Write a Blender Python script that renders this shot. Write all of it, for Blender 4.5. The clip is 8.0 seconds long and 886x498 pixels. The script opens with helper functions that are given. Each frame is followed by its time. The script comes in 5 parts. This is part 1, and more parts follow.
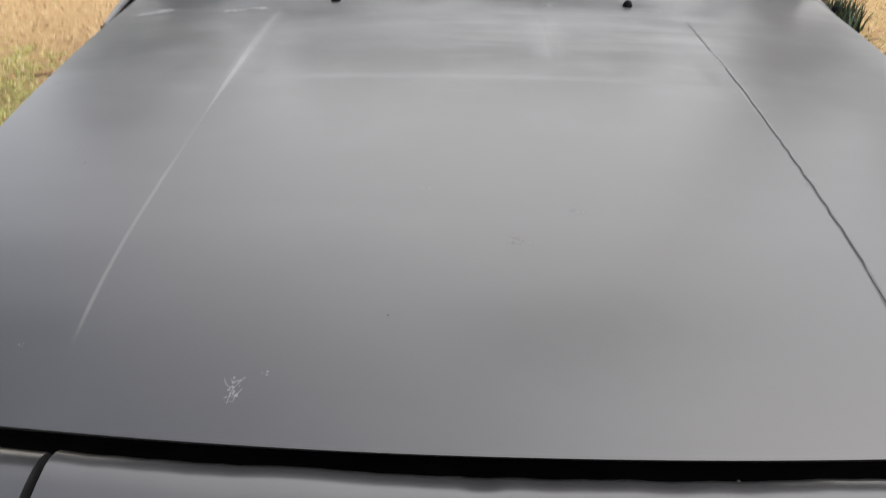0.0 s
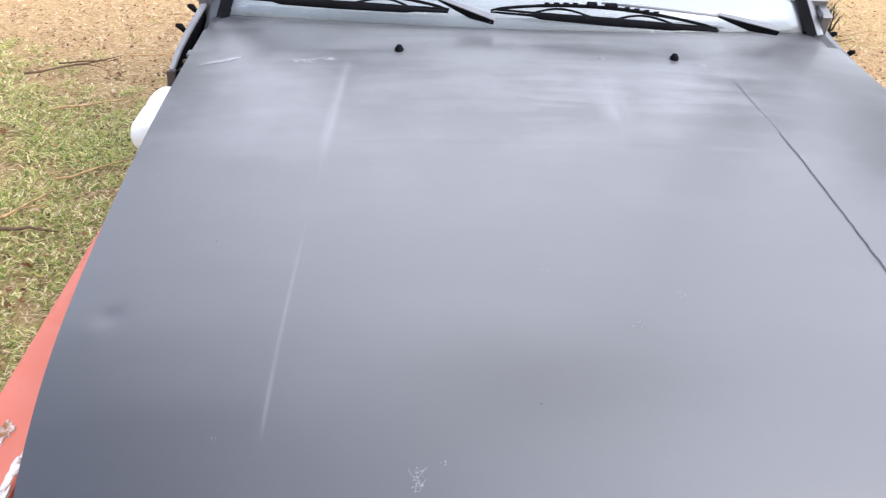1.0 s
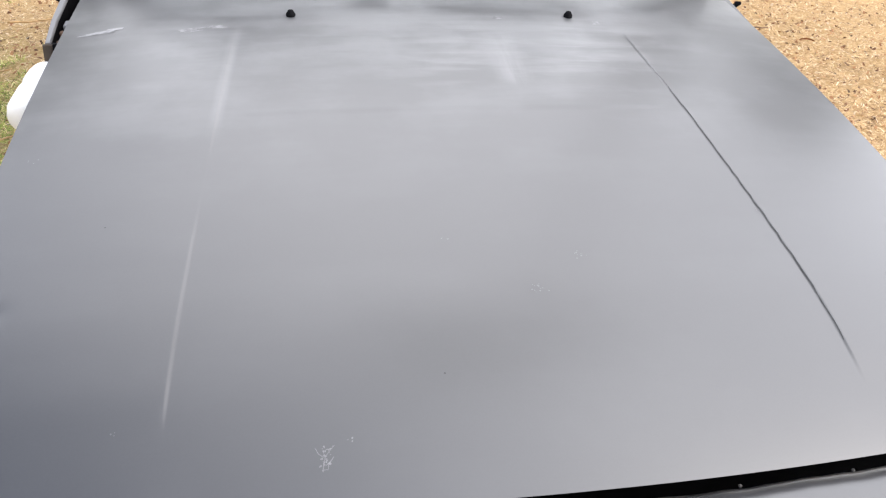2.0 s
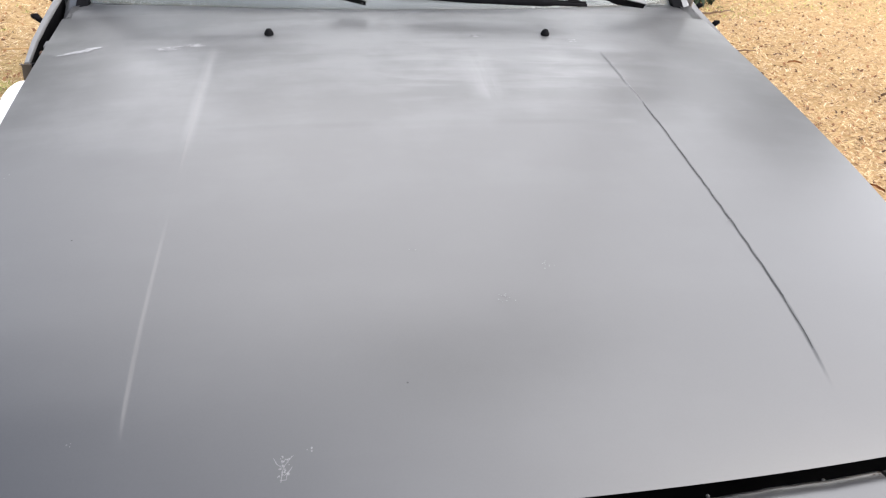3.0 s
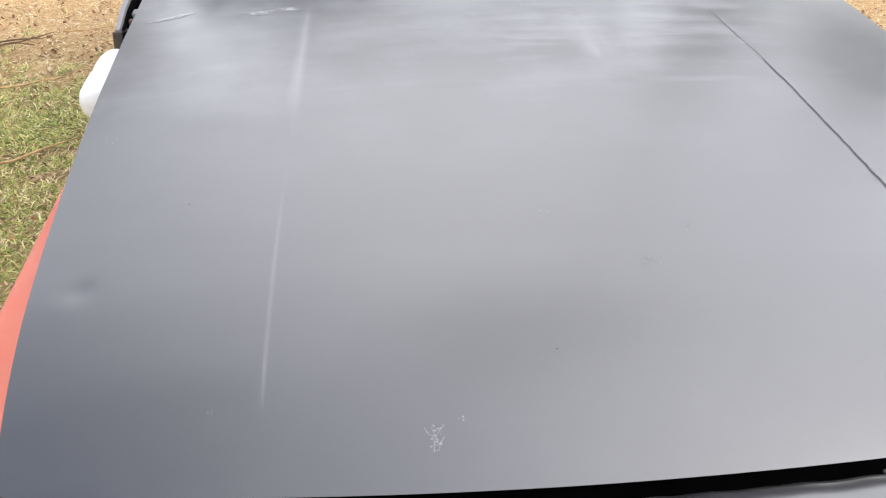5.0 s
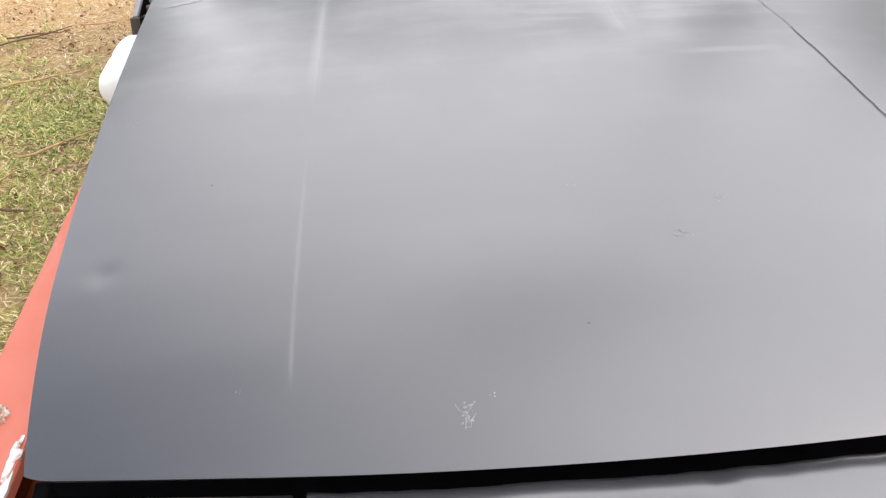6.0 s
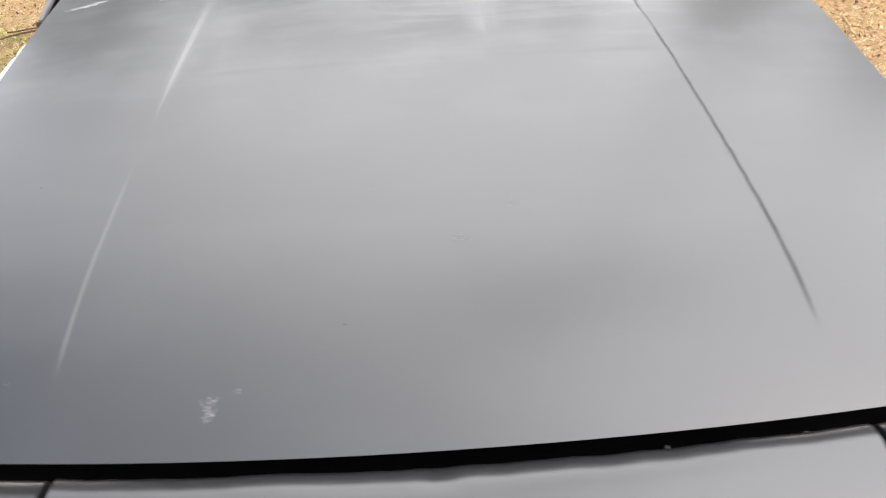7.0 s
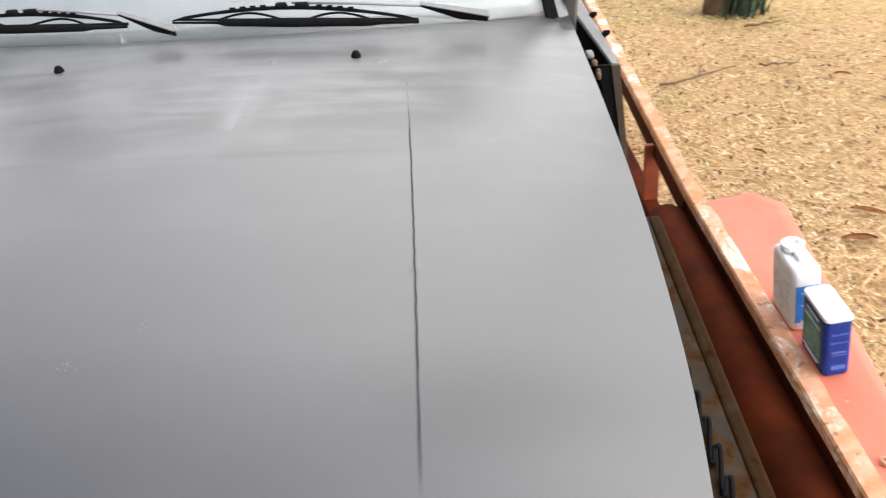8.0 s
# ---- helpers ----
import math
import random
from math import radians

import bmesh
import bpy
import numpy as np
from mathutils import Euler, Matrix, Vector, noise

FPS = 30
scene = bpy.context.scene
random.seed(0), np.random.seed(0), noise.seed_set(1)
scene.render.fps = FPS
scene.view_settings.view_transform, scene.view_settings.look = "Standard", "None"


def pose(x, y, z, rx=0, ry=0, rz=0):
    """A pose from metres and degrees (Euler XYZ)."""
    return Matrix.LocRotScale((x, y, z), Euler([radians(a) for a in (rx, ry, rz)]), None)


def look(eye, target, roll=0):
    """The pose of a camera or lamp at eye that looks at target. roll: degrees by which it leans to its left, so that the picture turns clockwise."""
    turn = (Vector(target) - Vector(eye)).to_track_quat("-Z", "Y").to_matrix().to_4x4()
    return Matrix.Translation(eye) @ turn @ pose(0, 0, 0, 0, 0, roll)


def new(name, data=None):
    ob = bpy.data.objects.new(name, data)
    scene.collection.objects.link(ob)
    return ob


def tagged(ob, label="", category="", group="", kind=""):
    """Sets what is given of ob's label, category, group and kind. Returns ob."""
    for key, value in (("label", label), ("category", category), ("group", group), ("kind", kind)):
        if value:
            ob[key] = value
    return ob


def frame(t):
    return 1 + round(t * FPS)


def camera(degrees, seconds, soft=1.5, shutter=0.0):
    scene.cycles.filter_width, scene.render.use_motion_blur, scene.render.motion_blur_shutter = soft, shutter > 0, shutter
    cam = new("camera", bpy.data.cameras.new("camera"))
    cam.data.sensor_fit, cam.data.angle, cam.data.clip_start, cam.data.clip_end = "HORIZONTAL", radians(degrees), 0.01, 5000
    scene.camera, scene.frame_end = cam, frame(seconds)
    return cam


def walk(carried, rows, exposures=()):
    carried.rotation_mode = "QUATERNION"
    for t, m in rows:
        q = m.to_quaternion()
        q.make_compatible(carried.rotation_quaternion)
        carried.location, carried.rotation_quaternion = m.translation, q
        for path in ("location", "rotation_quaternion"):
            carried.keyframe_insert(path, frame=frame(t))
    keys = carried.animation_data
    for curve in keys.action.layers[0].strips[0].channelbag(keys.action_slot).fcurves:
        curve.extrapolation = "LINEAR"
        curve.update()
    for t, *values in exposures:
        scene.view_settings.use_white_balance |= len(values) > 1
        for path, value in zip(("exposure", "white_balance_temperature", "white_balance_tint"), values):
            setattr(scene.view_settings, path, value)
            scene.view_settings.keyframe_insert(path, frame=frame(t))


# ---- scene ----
cam = camera(59.6, 8.0, soft=1.2, shutter=0.25)
PATH = [
    (0, pose(-0.0366, -0.3659, 1.1489, 58.68, -0.606, 1.361)),
    (0.1, pose(-0.0466, -0.3569, 1.1822, 55.542, -2.009, 2.161)),
    (0.2, pose(-0.0673, -0.3537, 1.2093, 53.671, -3.243, 3.673)),
    (0.3, pose(-0.0919, -0.3552, 1.2379, 52.025, -2.317, 4.744)),
    (0.4, pose(-0.1204, -0.3617, 1.2559, 50.952, 0.023, 5.235)),
    (0.5, pose(-0.1475, -0.3693, 1.2626, 52.375, 0.499, 4.614)),
    (0.6, pose(-0.1791, -0.3788, 1.2723, 54.184, 0.217, 3.900)),
    (0.7, pose(-0.2016, -0.3740, 1.2828, 55.690, -0.929, 2.874)),
    (0.8, pose(-0.2219, -0.3728, 1.2986, 56.523, -2.064, 1.173)),
    (0.9, pose(-0.2471, -0.3596, 1.2936, 56.128, -2.224, -0.844)),
    (1, pose(-0.241, -0.3644, 1.2977, 56.464, -2.332, -1.788)),
    (1.2, pose(-0.2443, -0.3618, 1.3036, 56.416, -2.056, -4.105)),
    (1.5, pose(-0.2386, -0.3591, 1.3155, 53.573, -2.975, -5.663)),
    (1.7, pose(-0.2311, -0.3542, 1.3168, 53.268, -3.678, -7.602)),
    (2.8, pose(-0.1799, -0.3663, 1.3039, 55.115, -2.258, -8.889)),
    (3, pose(-0.1774, -0.3702, 1.3001, 55.464, -2.832, -8.674)),
    (3.2, pose(-0.1795, -0.3631, 1.2933, 55.355, -3.186, -7.987)),
    (3.5, pose(-0.1774, -0.3549, 1.2759, 56.966, -3.658, -8.1)),
    (4, pose(-0.1981, -0.3476, 1.2604, 55.49, -0.939, -10.146)),
    (4.2, pose(-0.2181, -0.3456, 1.2515, 54.755, -1.222, -9.837)),
    (4.5, pose(-0.2497, -0.3459, 1.2469, 54.975, -2.384, -7.967)),
    (4.7, pose(-0.2691, -0.3384, 1.2479, 54.346, -2.084, -7.197)),
    (5.8, pose(-0.2911, -0.3222, 1.2298, 54.141, 0.639, -6.244)),
    (6, pose(-0.2909, -0.3242, 1.225, 53.475, 0.679, -6.218)),
    (6.2, pose(-0.2784, -0.3296, 1.2127, 54.065, 0.926, -6.273)),
    (6.5, pose(-0.2313, -0.3298, 1.2256, 52.326, 1.972, -6.441)),
    (6.7, pose(-0.1587, -0.3365, 1.2433, 51.346, 3.530, -5.418)),
    (6.8, pose(-0.1189, -0.3473, 1.2359, 52.265, 4.284, -4.74)),
    (7, pose(-0.0059, -0.3635, 1.2546, 52.394, 2.46, -3.113)),
    (7.1, pose(0.0516, -0.3723, 1.2509, 53.684, 2.404, -1.660)),
    (7.2, pose(0.0978, -0.3755, 1.2616, 53.926, 3.429, -0.255)),
    (7.3, pose(0.1348, -0.3686, 1.2454, 54.124, 3.632, -0.981)),
    (7.4, pose(0.1734, -0.3625, 1.2540, 53.657, 4.885, -0.106)),
    (7.5, pose(0.2321, -0.3568, 1.2656, 53.846, 5.287, -0.535)),
    (7.6, pose(0.2445, -0.3498, 1.256, 56.982, 3.679, -1.243)),
    (7.7, pose(0.2994, -0.3347, 1.2479, 58.211, 3.518, -1.618)),
    (7.8, pose(0.3363, -0.3151, 1.242, 57.947, 2.866, -3.051)),
    (7.9, pose(0.3748, -0.2911, 1.2406, 57.463, 2.583, -2.841)),
    (8, pose(0.4186, -0.2686, 1.2306, 57.707, 2.973, -0.705)),
]
LOOKS = [(0.0, 0.18, 7150, 11), (0.5, 0.58, 6650, 14), (0.8, 0.64, 6250, 15), (1.1, 0.65, 6250, 15), (1.5, 0.62, 6600, 13), (3.0, 0.64, 6900, 12), (4.0, 0.65, 7000, 12), (4.6, 0.63, 6750, 12), (6.0, 0.67, 6950, 13), (7.0, 0.64, 7100, 11), (7.5, 0.65, 7100, 11), (8.0, 0.61, 7150, 11)]
walk(cam, PATH, LOOKS)

# ---- world, sun ----
SUN_TO = Vector((0.66, -0.38, 0.66)).normalized()
world = bpy.data.worlds.new("sky")
scene.world = world
world.use_nodes = True
wt = world.node_tree
wt.nodes.clear()
w_out = wt.nodes.new("ShaderNodeOutputWorld")
w_bg = wt.nodes.new("ShaderNodeBackground")
w_sky = wt.nodes.new("ShaderNodeTexSky")
w_sky.sky_type = "NISHITA"
w_sky.sun_disc = False
w_sky.sun_elevation = math.asin(SUN_TO.z)
w_sky.sun_rotation = math.atan2(SUN_TO.x, SUN_TO.y)
w_sky.air_density, w_sky.dust_density = 1.0, 1.0
w_co = wt.nodes.new("ShaderNodeTexCoord")
w_noise = wt.nodes.new("ShaderNodeTexNoise")
w_noise.inputs["Scale"].default_value = 2.6
w_noise.inputs["Detail"].default_value = 5.0
w_ramp = wt.nodes.new("ShaderNodeValToRGB")
w_ramp.color_ramp.elements[0].position = 0.36
w_ramp.color_ramp.elements[0].color = (0.55, 0.55, 0.55, 1)
w_ramp.color_ramp.elements[1].position = 0.68
w_ramp.color_ramp.elements[1].color = (0.78, 0.78, 0.78, 1)
w_mix = wt.nodes.new("ShaderNodeMixRGB")
w_mix.inputs[2].default_value = (35.5, 36.4, 38.2, 1)
wt.links.new(w_co.outputs["Generated"], w_noise.inputs["Vector"])
wt.links.new(w_noise.outputs["Fac"], w_ramp.inputs["Fac"])
# white haze thickens towards the horizon
w_sep = wt.nodes.new("ShaderNodeSeparateXYZ")
w_low = wt.nodes.new("ShaderNodeValToRGB")
w_low.color_ramp.interpolation = "EASE"
w_low.color_ramp.elements.new(0.88)
for w_el, (w_z, w_v) in zip(w_low.color_ramp.elements, ((0.36, 0.55), (0.88, 0.60), (1.0, 0.545))):
    w_el.position, w_el.color = w_z, (w_v, w_v, w_v, 1)
w_haze = wt.nodes.new("ShaderNodeMath")
w_haze.operation = "MULTIPLY"
w_half = wt.nodes.new("ShaderNodeMath")
w_half.operation = "MULTIPLY_ADD"
w_half.inputs[1].default_value, w_half.inputs[2].default_value = 0.5, 0.5
wt.links.new(w_co.outputs["Generated"], w_sep.inputs["Vector"])
wt.links.new(w_sep.outputs["Z"], w_low.inputs["Fac"])
wt.links.new(w_ramp.outputs["Color"], w_half.inputs[0])
wt.links.new(w_half.outputs["Value"], w_haze.inputs[0])
wt.links.new(w_low.outputs["Color"], w_haze.inputs[1])
# and towards the east, away from the zenith
w_dot = wt.nodes.new("ShaderNodeVectorMath")
w_dot.operation = "DOT_PRODUCT"
w_dot.inputs[1].default_value = (0.92, 0.39, -0.45)
w_away = wt.nodes.new("ShaderNodeMapRange")
w_away.interpolation_type = "SMOOTHSTEP"
w_away.inputs["From Min"].default_value, w_away.inputs["From Max"].default_value = -1.0, 0.0
w_away.inputs["To Min"].default_value, w_away.inputs["To Max"].default_value = 0.05, 0.90
w_both = wt.nodes.new("ShaderNodeMath")
w_both.operation = "MULTIPLY"
w_both.use_clamp = True
wt.links.new(w_co.outputs["Generated"], w_dot.inputs[0])
wt.links.new(w_dot.outputs["Value"], w_away.inputs["Value"])
wt.links.new(w_haze.outputs["Value"], w_both.inputs[0])
wt.links.new(w_away.outputs["Result"], w_both.inputs[1])
wt.links.new(w_both.outputs["Value"], w_mix.inputs[0])
wt.links.new(w_sky.outputs["Color"], w_mix.inputs[1])
wt.links.new(w_mix.outputs["Color"], w_bg.inputs["Color"])
w_bg.inputs["Strength"].default_value = 0.14
wt.links.new(w_bg.outputs["Background"], w_out.inputs["Surface"])

sun = new("sun", bpy.data.lights.new("sun", "SUN"))
sun.data.energy = 0.8
sun.data.angle = radians(24)
sun.data.color = (1.0, 0.965, 0.905)
sun.matrix_world = look(SUN_TO * 30, (0, 0, 0))


# ---- materials ----
def material(name, base=(0.5, 0.5, 0.5), rough=0.5, metal=0.0, spec=0.5):
    m = bpy.data.materials.new(name)
    m.use_nodes = True
    b = m.node_tree.nodes["Principled BSDF"]
    b.inputs["Base Color"].default_value = (*base, 1)
    b.inputs["Roughness"].default_value = rough
    b.inputs["Metallic"].default_value = metal
    b.inputs["Specular IOR Level"].default_value = spec
    return m, m.node_tree, b


def coords(t, scale=(1, 1, 1)):
    c = t.nodes.new("ShaderNodeTexCoord")
    p = t.nodes.new("ShaderNodeMapping")
    p.inputs["Scale"].default_value = scale
    t.links.new(c.outputs["Object"], p.inputs["Vector"])
    return p.outputs["Vector"]


def noise_tex(t, vec, scale, detail=4.0, rough=0.55, distort=0.0):
    n = t.nodes.new("ShaderNodeTexNoise")
    n.inputs["Scale"].default_value = scale
    n.inputs["Detail"].default_value = detail
    n.inputs["Roughness"].default_value = rough
    n.inputs["Distortion"].default_value = distort
    t.links.new(vec, n.inputs["Vector"])
    return n.outputs["Fac"]


def ramp(t, fac, stops):
    r = t.nodes.new("ShaderNodeValToRGB")
    e = r.color_ramp.elements
    while len(e) < len(stops):
        e.new(0.5)
    for el, (pos, col) in zip(e, stops):
        el.position = pos
        el.color = (*col, 1) if len(col) == 3 else col
    t.links.new(fac, r.inputs["Fac"])
    return r.outputs["Color"]


def mix(t, fac, a, b, kind="MIX"):
    n = t.nodes.new("ShaderNodeMixRGB")
    n.blend_type = kind
    for k, v in ((0, fac), (1, a), (2, b)):
        if isinstance(v, (int, float)):
            n.inputs[k].default_value = v
        elif isinstance(v, tuple):
            n.inputs[k].default_value = (*v, 1)
        else:
            t.links.new(v, n.inputs[k])
    return n.outputs["Color"]


def bump(t, b, height, strength=0.3, distance=0.002):
    n = t.nodes.new("ShaderNodeBump")
    n.inputs["Strength"].default_value = strength
    n.inputs["Distance"].default_value = distance
    t.links.new(height, n.inputs["Height"])
    t.links.new(n.outputs["Normal"], b.inputs["Normal"])


def grey3(v):
    return (v, v, v)


def ease(t, fac, lo, hi, a, b):
    """Smooth step of a value from a to b."""
    n = t.nodes.new("ShaderNodeMapRange")
    n.interpolation_type = "SMOOTHSTEP"
    for k, v in (("From Min", lo), ("From Max", hi), ("To Min", a), ("To Max", b)):
        n.inputs[k].default_value = v
    t.links.new(fac, n.inputs["Value"])
    return n.outputs["Result"]


def times(t, *factors):
    """The product of several values."""
    out = factors[0]
    for f in factors[1:]:
        n = t.nodes.new("ShaderNodeMath")
        n.operation = "MULTIPLY"
        t.links.new(out, n.inputs[0])
        t.links.new(f, n.inputs[1])
        out = n.outputs["Value"]
    return out


def zone(t, sep, x0, x1, y0, y1, soft=0.03):
    """1 inside a rectangle of the plan, fading out over the soft margin."""
    x, y = sep.outputs["X"], sep.outputs["Y"]
    return times(t, ease(t, x, x0 - soft, x0 + soft, 0, 1), ease(t, x, x1 + soft, x1 - soft, 0, 1), ease(t, y, y0 - soft, y0 + soft, 0, 1), ease(t, y, y1 + soft, y1 - soft, 0, 1))


def make_primer():
    """Satin charcoal primer, darker towards the west, wiped, smeared and lightened nearer the screen."""
    m, t, b = material("satin_primer", (0.06, 0.062, 0.068), 0.38, 0.0, 1.0)
    b.inputs["IOR"].default_value = 1.55
    v = coords(t)
    warp = noise_tex(t, v, 5.0, 3, 0.5)
    big = noise_tex(t, v, 1.8, 2, 0.5)
    smear = noise_tex(t, coords(t, (2.6, 9.0, 4.0)), 1.3, 4, 0.6)
    cloud = noise_tex(t, v, 6.5, 4, 0.6)
    across = noise_tex(t, coords(t, (3.0, 17.0, 4.0)), 1.6, 3, 0.55, 0.4)
    along = noise_tex(t, coords(t, (22.0, 3.0, 4.0)), 1.5, 4, 0.55, 0.3)
    grain = noise_tex(t, v, 420, 2, 0.5)
    sep = t.nodes.new("ShaderNodeSeparateXYZ")
    t.links.new(v, sep.inputs["Vector"])
    side = t.nodes.new("ShaderNodeMath")
    side.operation = "ABSOLUTE"
    t.links.new(sep.outputs["X"], side.inputs[0])
    # the colour is lightest over the middle and darkest along the west edge
    west_fade = times(t, ease(t, mix(t, 0.12, sep.outputs["X"], warp), -0.52, -0.12, 0.0, 1.0), ease(t, big, 0.25, 0.7, 0.75, 1.0))
    back = ease(t, sep.outputs["Y"], 0.45, 0.95, 0.12, 1.0)
    wiped = times(t, back, ease(t, mix(t, 0.5, smear, cloud), 0.44, 0.66, 0.0, 1.0))
    # pale smears, plus lightening that offsets the dark screen reflection at the rear
    dust_lift = times(t, ease(t, sep.outputs["Y"], 0.72, 1.00, 0.0, 1.0), ease(t, side.outputs["Value"], 0.60, 0.34, 0.0, 1.0), ease(t, mix(t, 0.25, mix(t, 0.5, smear, cloud), across), 0.36, 0.58, 0.30, 1.0))
    # faint strokes of a cloth across the panel, a pale run down it, a pale band on the crease
    cloth = times(t, zone(t, sep, -0.08, 0.38, 0.78, 1.02, 0.09), ease(t, across, 0.44, 0.64, 0.0, 1.0), ease(t, smear, 0.3, 0.6, 0.06, 0.22))
    run = times(t, zone(t, sep, 0.09, 0.12, 0.78, 0.96, 0.03), ease(t, along, 0.30, 0.62, 0.1, 0.5))
    drip = times(t, zone(t, sep, 0.262, 0.280, 0.93, 1.03, 0.02), ease(t, cloud, 0.3, 0.6, 0.1, 0.35))
    lean = t.nodes.new("ShaderNodeMath")
    lean.operation = "MULTIPLY_ADD"
    lean.inputs[1].default_value = -0.045
    t.links.new(sep.outputs["Y"], lean.inputs[0])
    t.links.new(sep.outputs["X"], lean.inputs[2])
    crease_band = times(t, ease(t, lean.outputs["Value"], -0.410, -0.399, 0, 1), ease(t, lean.outputs["Value"], -0.383, -0.393, 0, 1), ease(t, sep.outputs["Y"], 0.62, 0.74, 0, 1), ease(t, sep.outputs["Y"], 1.02, 0.96, 0, 0.15))
    col = mix(t, big, (0.026, 0.027, 0.031), (0.032, 0.033, 0.037))
    col = mix(t, west_fade, col, (0.043, 0.043, 0.045))
    col = mix(t, wiped, col, (0.084, 0.086, 0.089))
    col = mix(t, dust_lift, col, (0.134, 0.136, 0.139))
    for pale in (cloth, run, drip, crease_band):
        col = mix(t, pale, col, (0.26, 0.262, 0.266))
    col = mix(t, ease(t, grain, 0.3, 0.7, 0.0, 0.10), col, (0.065, 0.066, 0.069))
    t.links.new(col, b.inputs["Base Color"])
    t.links.new(ease(t, mix(t, 0.5, across, smear), 0.3, 0.7, 0.285, 0.310), b.inputs["Roughness"])
    return m


def make_rusty(name, paint, rust_at, primer=(0.62, 0.58, 0.52), rough=0.55, dull=1.0):
    """Old paint on steel, worn through to rust and pale primer."""
    m, t, b = material(name, paint, rough, 0.0, 0.5 * min(1.0, dull))
    v = coords(t)
    wear = noise_tex(t, v, 9, 7, 0.65, 0.6)
    fade = noise_tex(t, v, 3, 3)
    spots = noise_tex(t, v, 55, 4)
    base = mix(t, ramp(t, fade, [(0.3, grey3(0.0)), (0.75, grey3(0.5))]), paint, tuple(min(1, c * 1.25 + 0.02) for c in paint))
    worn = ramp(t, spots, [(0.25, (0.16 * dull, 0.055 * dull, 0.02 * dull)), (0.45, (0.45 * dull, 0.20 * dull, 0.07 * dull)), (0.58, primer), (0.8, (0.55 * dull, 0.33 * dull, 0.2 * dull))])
    col = mix(t, ramp(t, wear, [(rust_at, grey3(0.0)), (rust_at + 0.07, grey3(1.0))]), base, worn)
    t.links.new(col, b.inputs["Base Color"])
    t.links.new(ramp(t, wear, [(0.3, grey3(rough - 0.1)), (0.7, grey3(0.85))]), b.inputs["Roughness"])
    bump(t, b, mix(t, 0.5, wear, spots), 0.35, 0.002)
    return m


def make_rim():
    """Sun-bleached coral, scuffed to orange rust, with chalky white flakes and a few dark pits."""
    m, t, b = material("worn_coral_rim", (0.6, 0.3, 0.2), 0.65)
    v = coords(t)
    wear = noise_tex(t, v, 11, 6, 0.65, 0.5)
    flake = noise_tex(t, coords(t, (9, 5, 9)), 1.5, 6, 0.7, 0.4)
    pits = noise_tex(t, v, 60, 4)
    col = mix(t, ease(t, wear, 0.36, 0.62, 0, 1), (0.66, 0.35, 0.23), (0.50, 0.21, 0.085))
    col = mix(t, ease(t, flake, 0.53, 0.65, 0, 0.8), col, (0.84, 0.77, 0.68))
    col = mix(t, ease(t, pits, 0.58, 0.70, 0, 0.75), col, (0.17, 0.06, 0.025))
    t.links.new(col, b.inputs["Base Color"])
    bump(t, b, mix(t, 0.5, wear, pits), 0.35, 0.002)
    return m


def make_simple(name, base, rough, metal=0.0, vary=0.25, scale=30, bumps=0.1, spec=0.5):
    m, t, b = material(name, base, rough, metal, spec)
    v = coords(t)
    n = noise_tex(t, v, scale, 5)
    col = ramp(t, n, [(0.3, tuple(c * (1 - vary) for c in base)), (0.7, tuple(min(1, c * (1 + vary)) for c in base))])
    t.links.new(col, b.inputs["Base Color"])
    t.links.new(ramp(t, noise_tex(t, v, scale * 0.2, 3), [(0.3, grey3(max(0.05, rough - 0.08))), (0.7, grey3(min(1, rough + 0.08)))]), b.inputs["Roughness"])
    if bumps:
        bump(t, b, n, bumps, 0.001)
    return m


def make_ground():
    m, t, b = material("dry_lawn", (0.4, 0.3, 0.16), 0.95, 0, 0.2)
    v = coords(t)
    big = noise_tex(t, v, 0.55, 4, 0.6)
    mid = noise_tex(t, v, 7, 5, 0.65)
    fine = noise_tex(t, v, 60, 6, 0.7)
    straw = ramp(t, fine, [(0.25, (0.20, 0.120, 0.052)), (0.5, (0.47, 0.31, 0.145)), (0.75, (0.60, 0.43, 0.22))])
    green = ramp(t, fine, [(0.3, (0.12, 0.14, 0.03)), (0.7, (0.40, 0.40, 0.13))])
    # the lawn is greener on the west side of the car
    sep = t.nodes.new("ShaderNodeSeparateXYZ")
    t.links.new(v, sep.inputs["Vector"])
    west = t.nodes.new("ShaderNodeMapRange")
    west.inputs["From Min"].default_value, west.inputs["From Max"].default_value = 0.6, -1.4
    west.inputs["To Min"].default_value, west.inputs["To Max"].default_value = 0.0, 0.7
    t.links.new(sep.outputs["X"], west.inputs["Value"])
    near = t.nodes.new("ShaderNodeMath")
    near.operation = "MULTIPLY"
    t.links.new(west.outputs["Result"], near.inputs[0])
    t.links.new(ease(t, sep.outputs["Y"], 3.4, 2.3, 0.10, 1.0), near.inputs[1])
    g = mix(t, 1.0, ramp(t, mid, [(0.32, grey3(0.25)), (0.6, grey3(1.0))]), near.outputs["Value"], "MULTIPLY")
    col = mix(t, g, straw, green)
    col = mix(t, ramp(t, big, [(0.35, grey3(0.0)), (0.7, grey3(0.30))]), col, (0.56, 0.36, 0.20))
    t.links.new(col, b.inputs["Base Color"])
    bump(t, b, fine, 0.6, 0.01)
    return m


def make_blades(name, stops):
    """Colour varied from blade to blade."""
    m, t, b = material(name, stops[0][1], 0.75, 0, 0.3)
    g = t.nodes.new("ShaderNodeNewGeometry")
    t.links.new(ramp(t, g.outputs["Random Per Island"], stops), b.inputs["Base Color"])
    return m


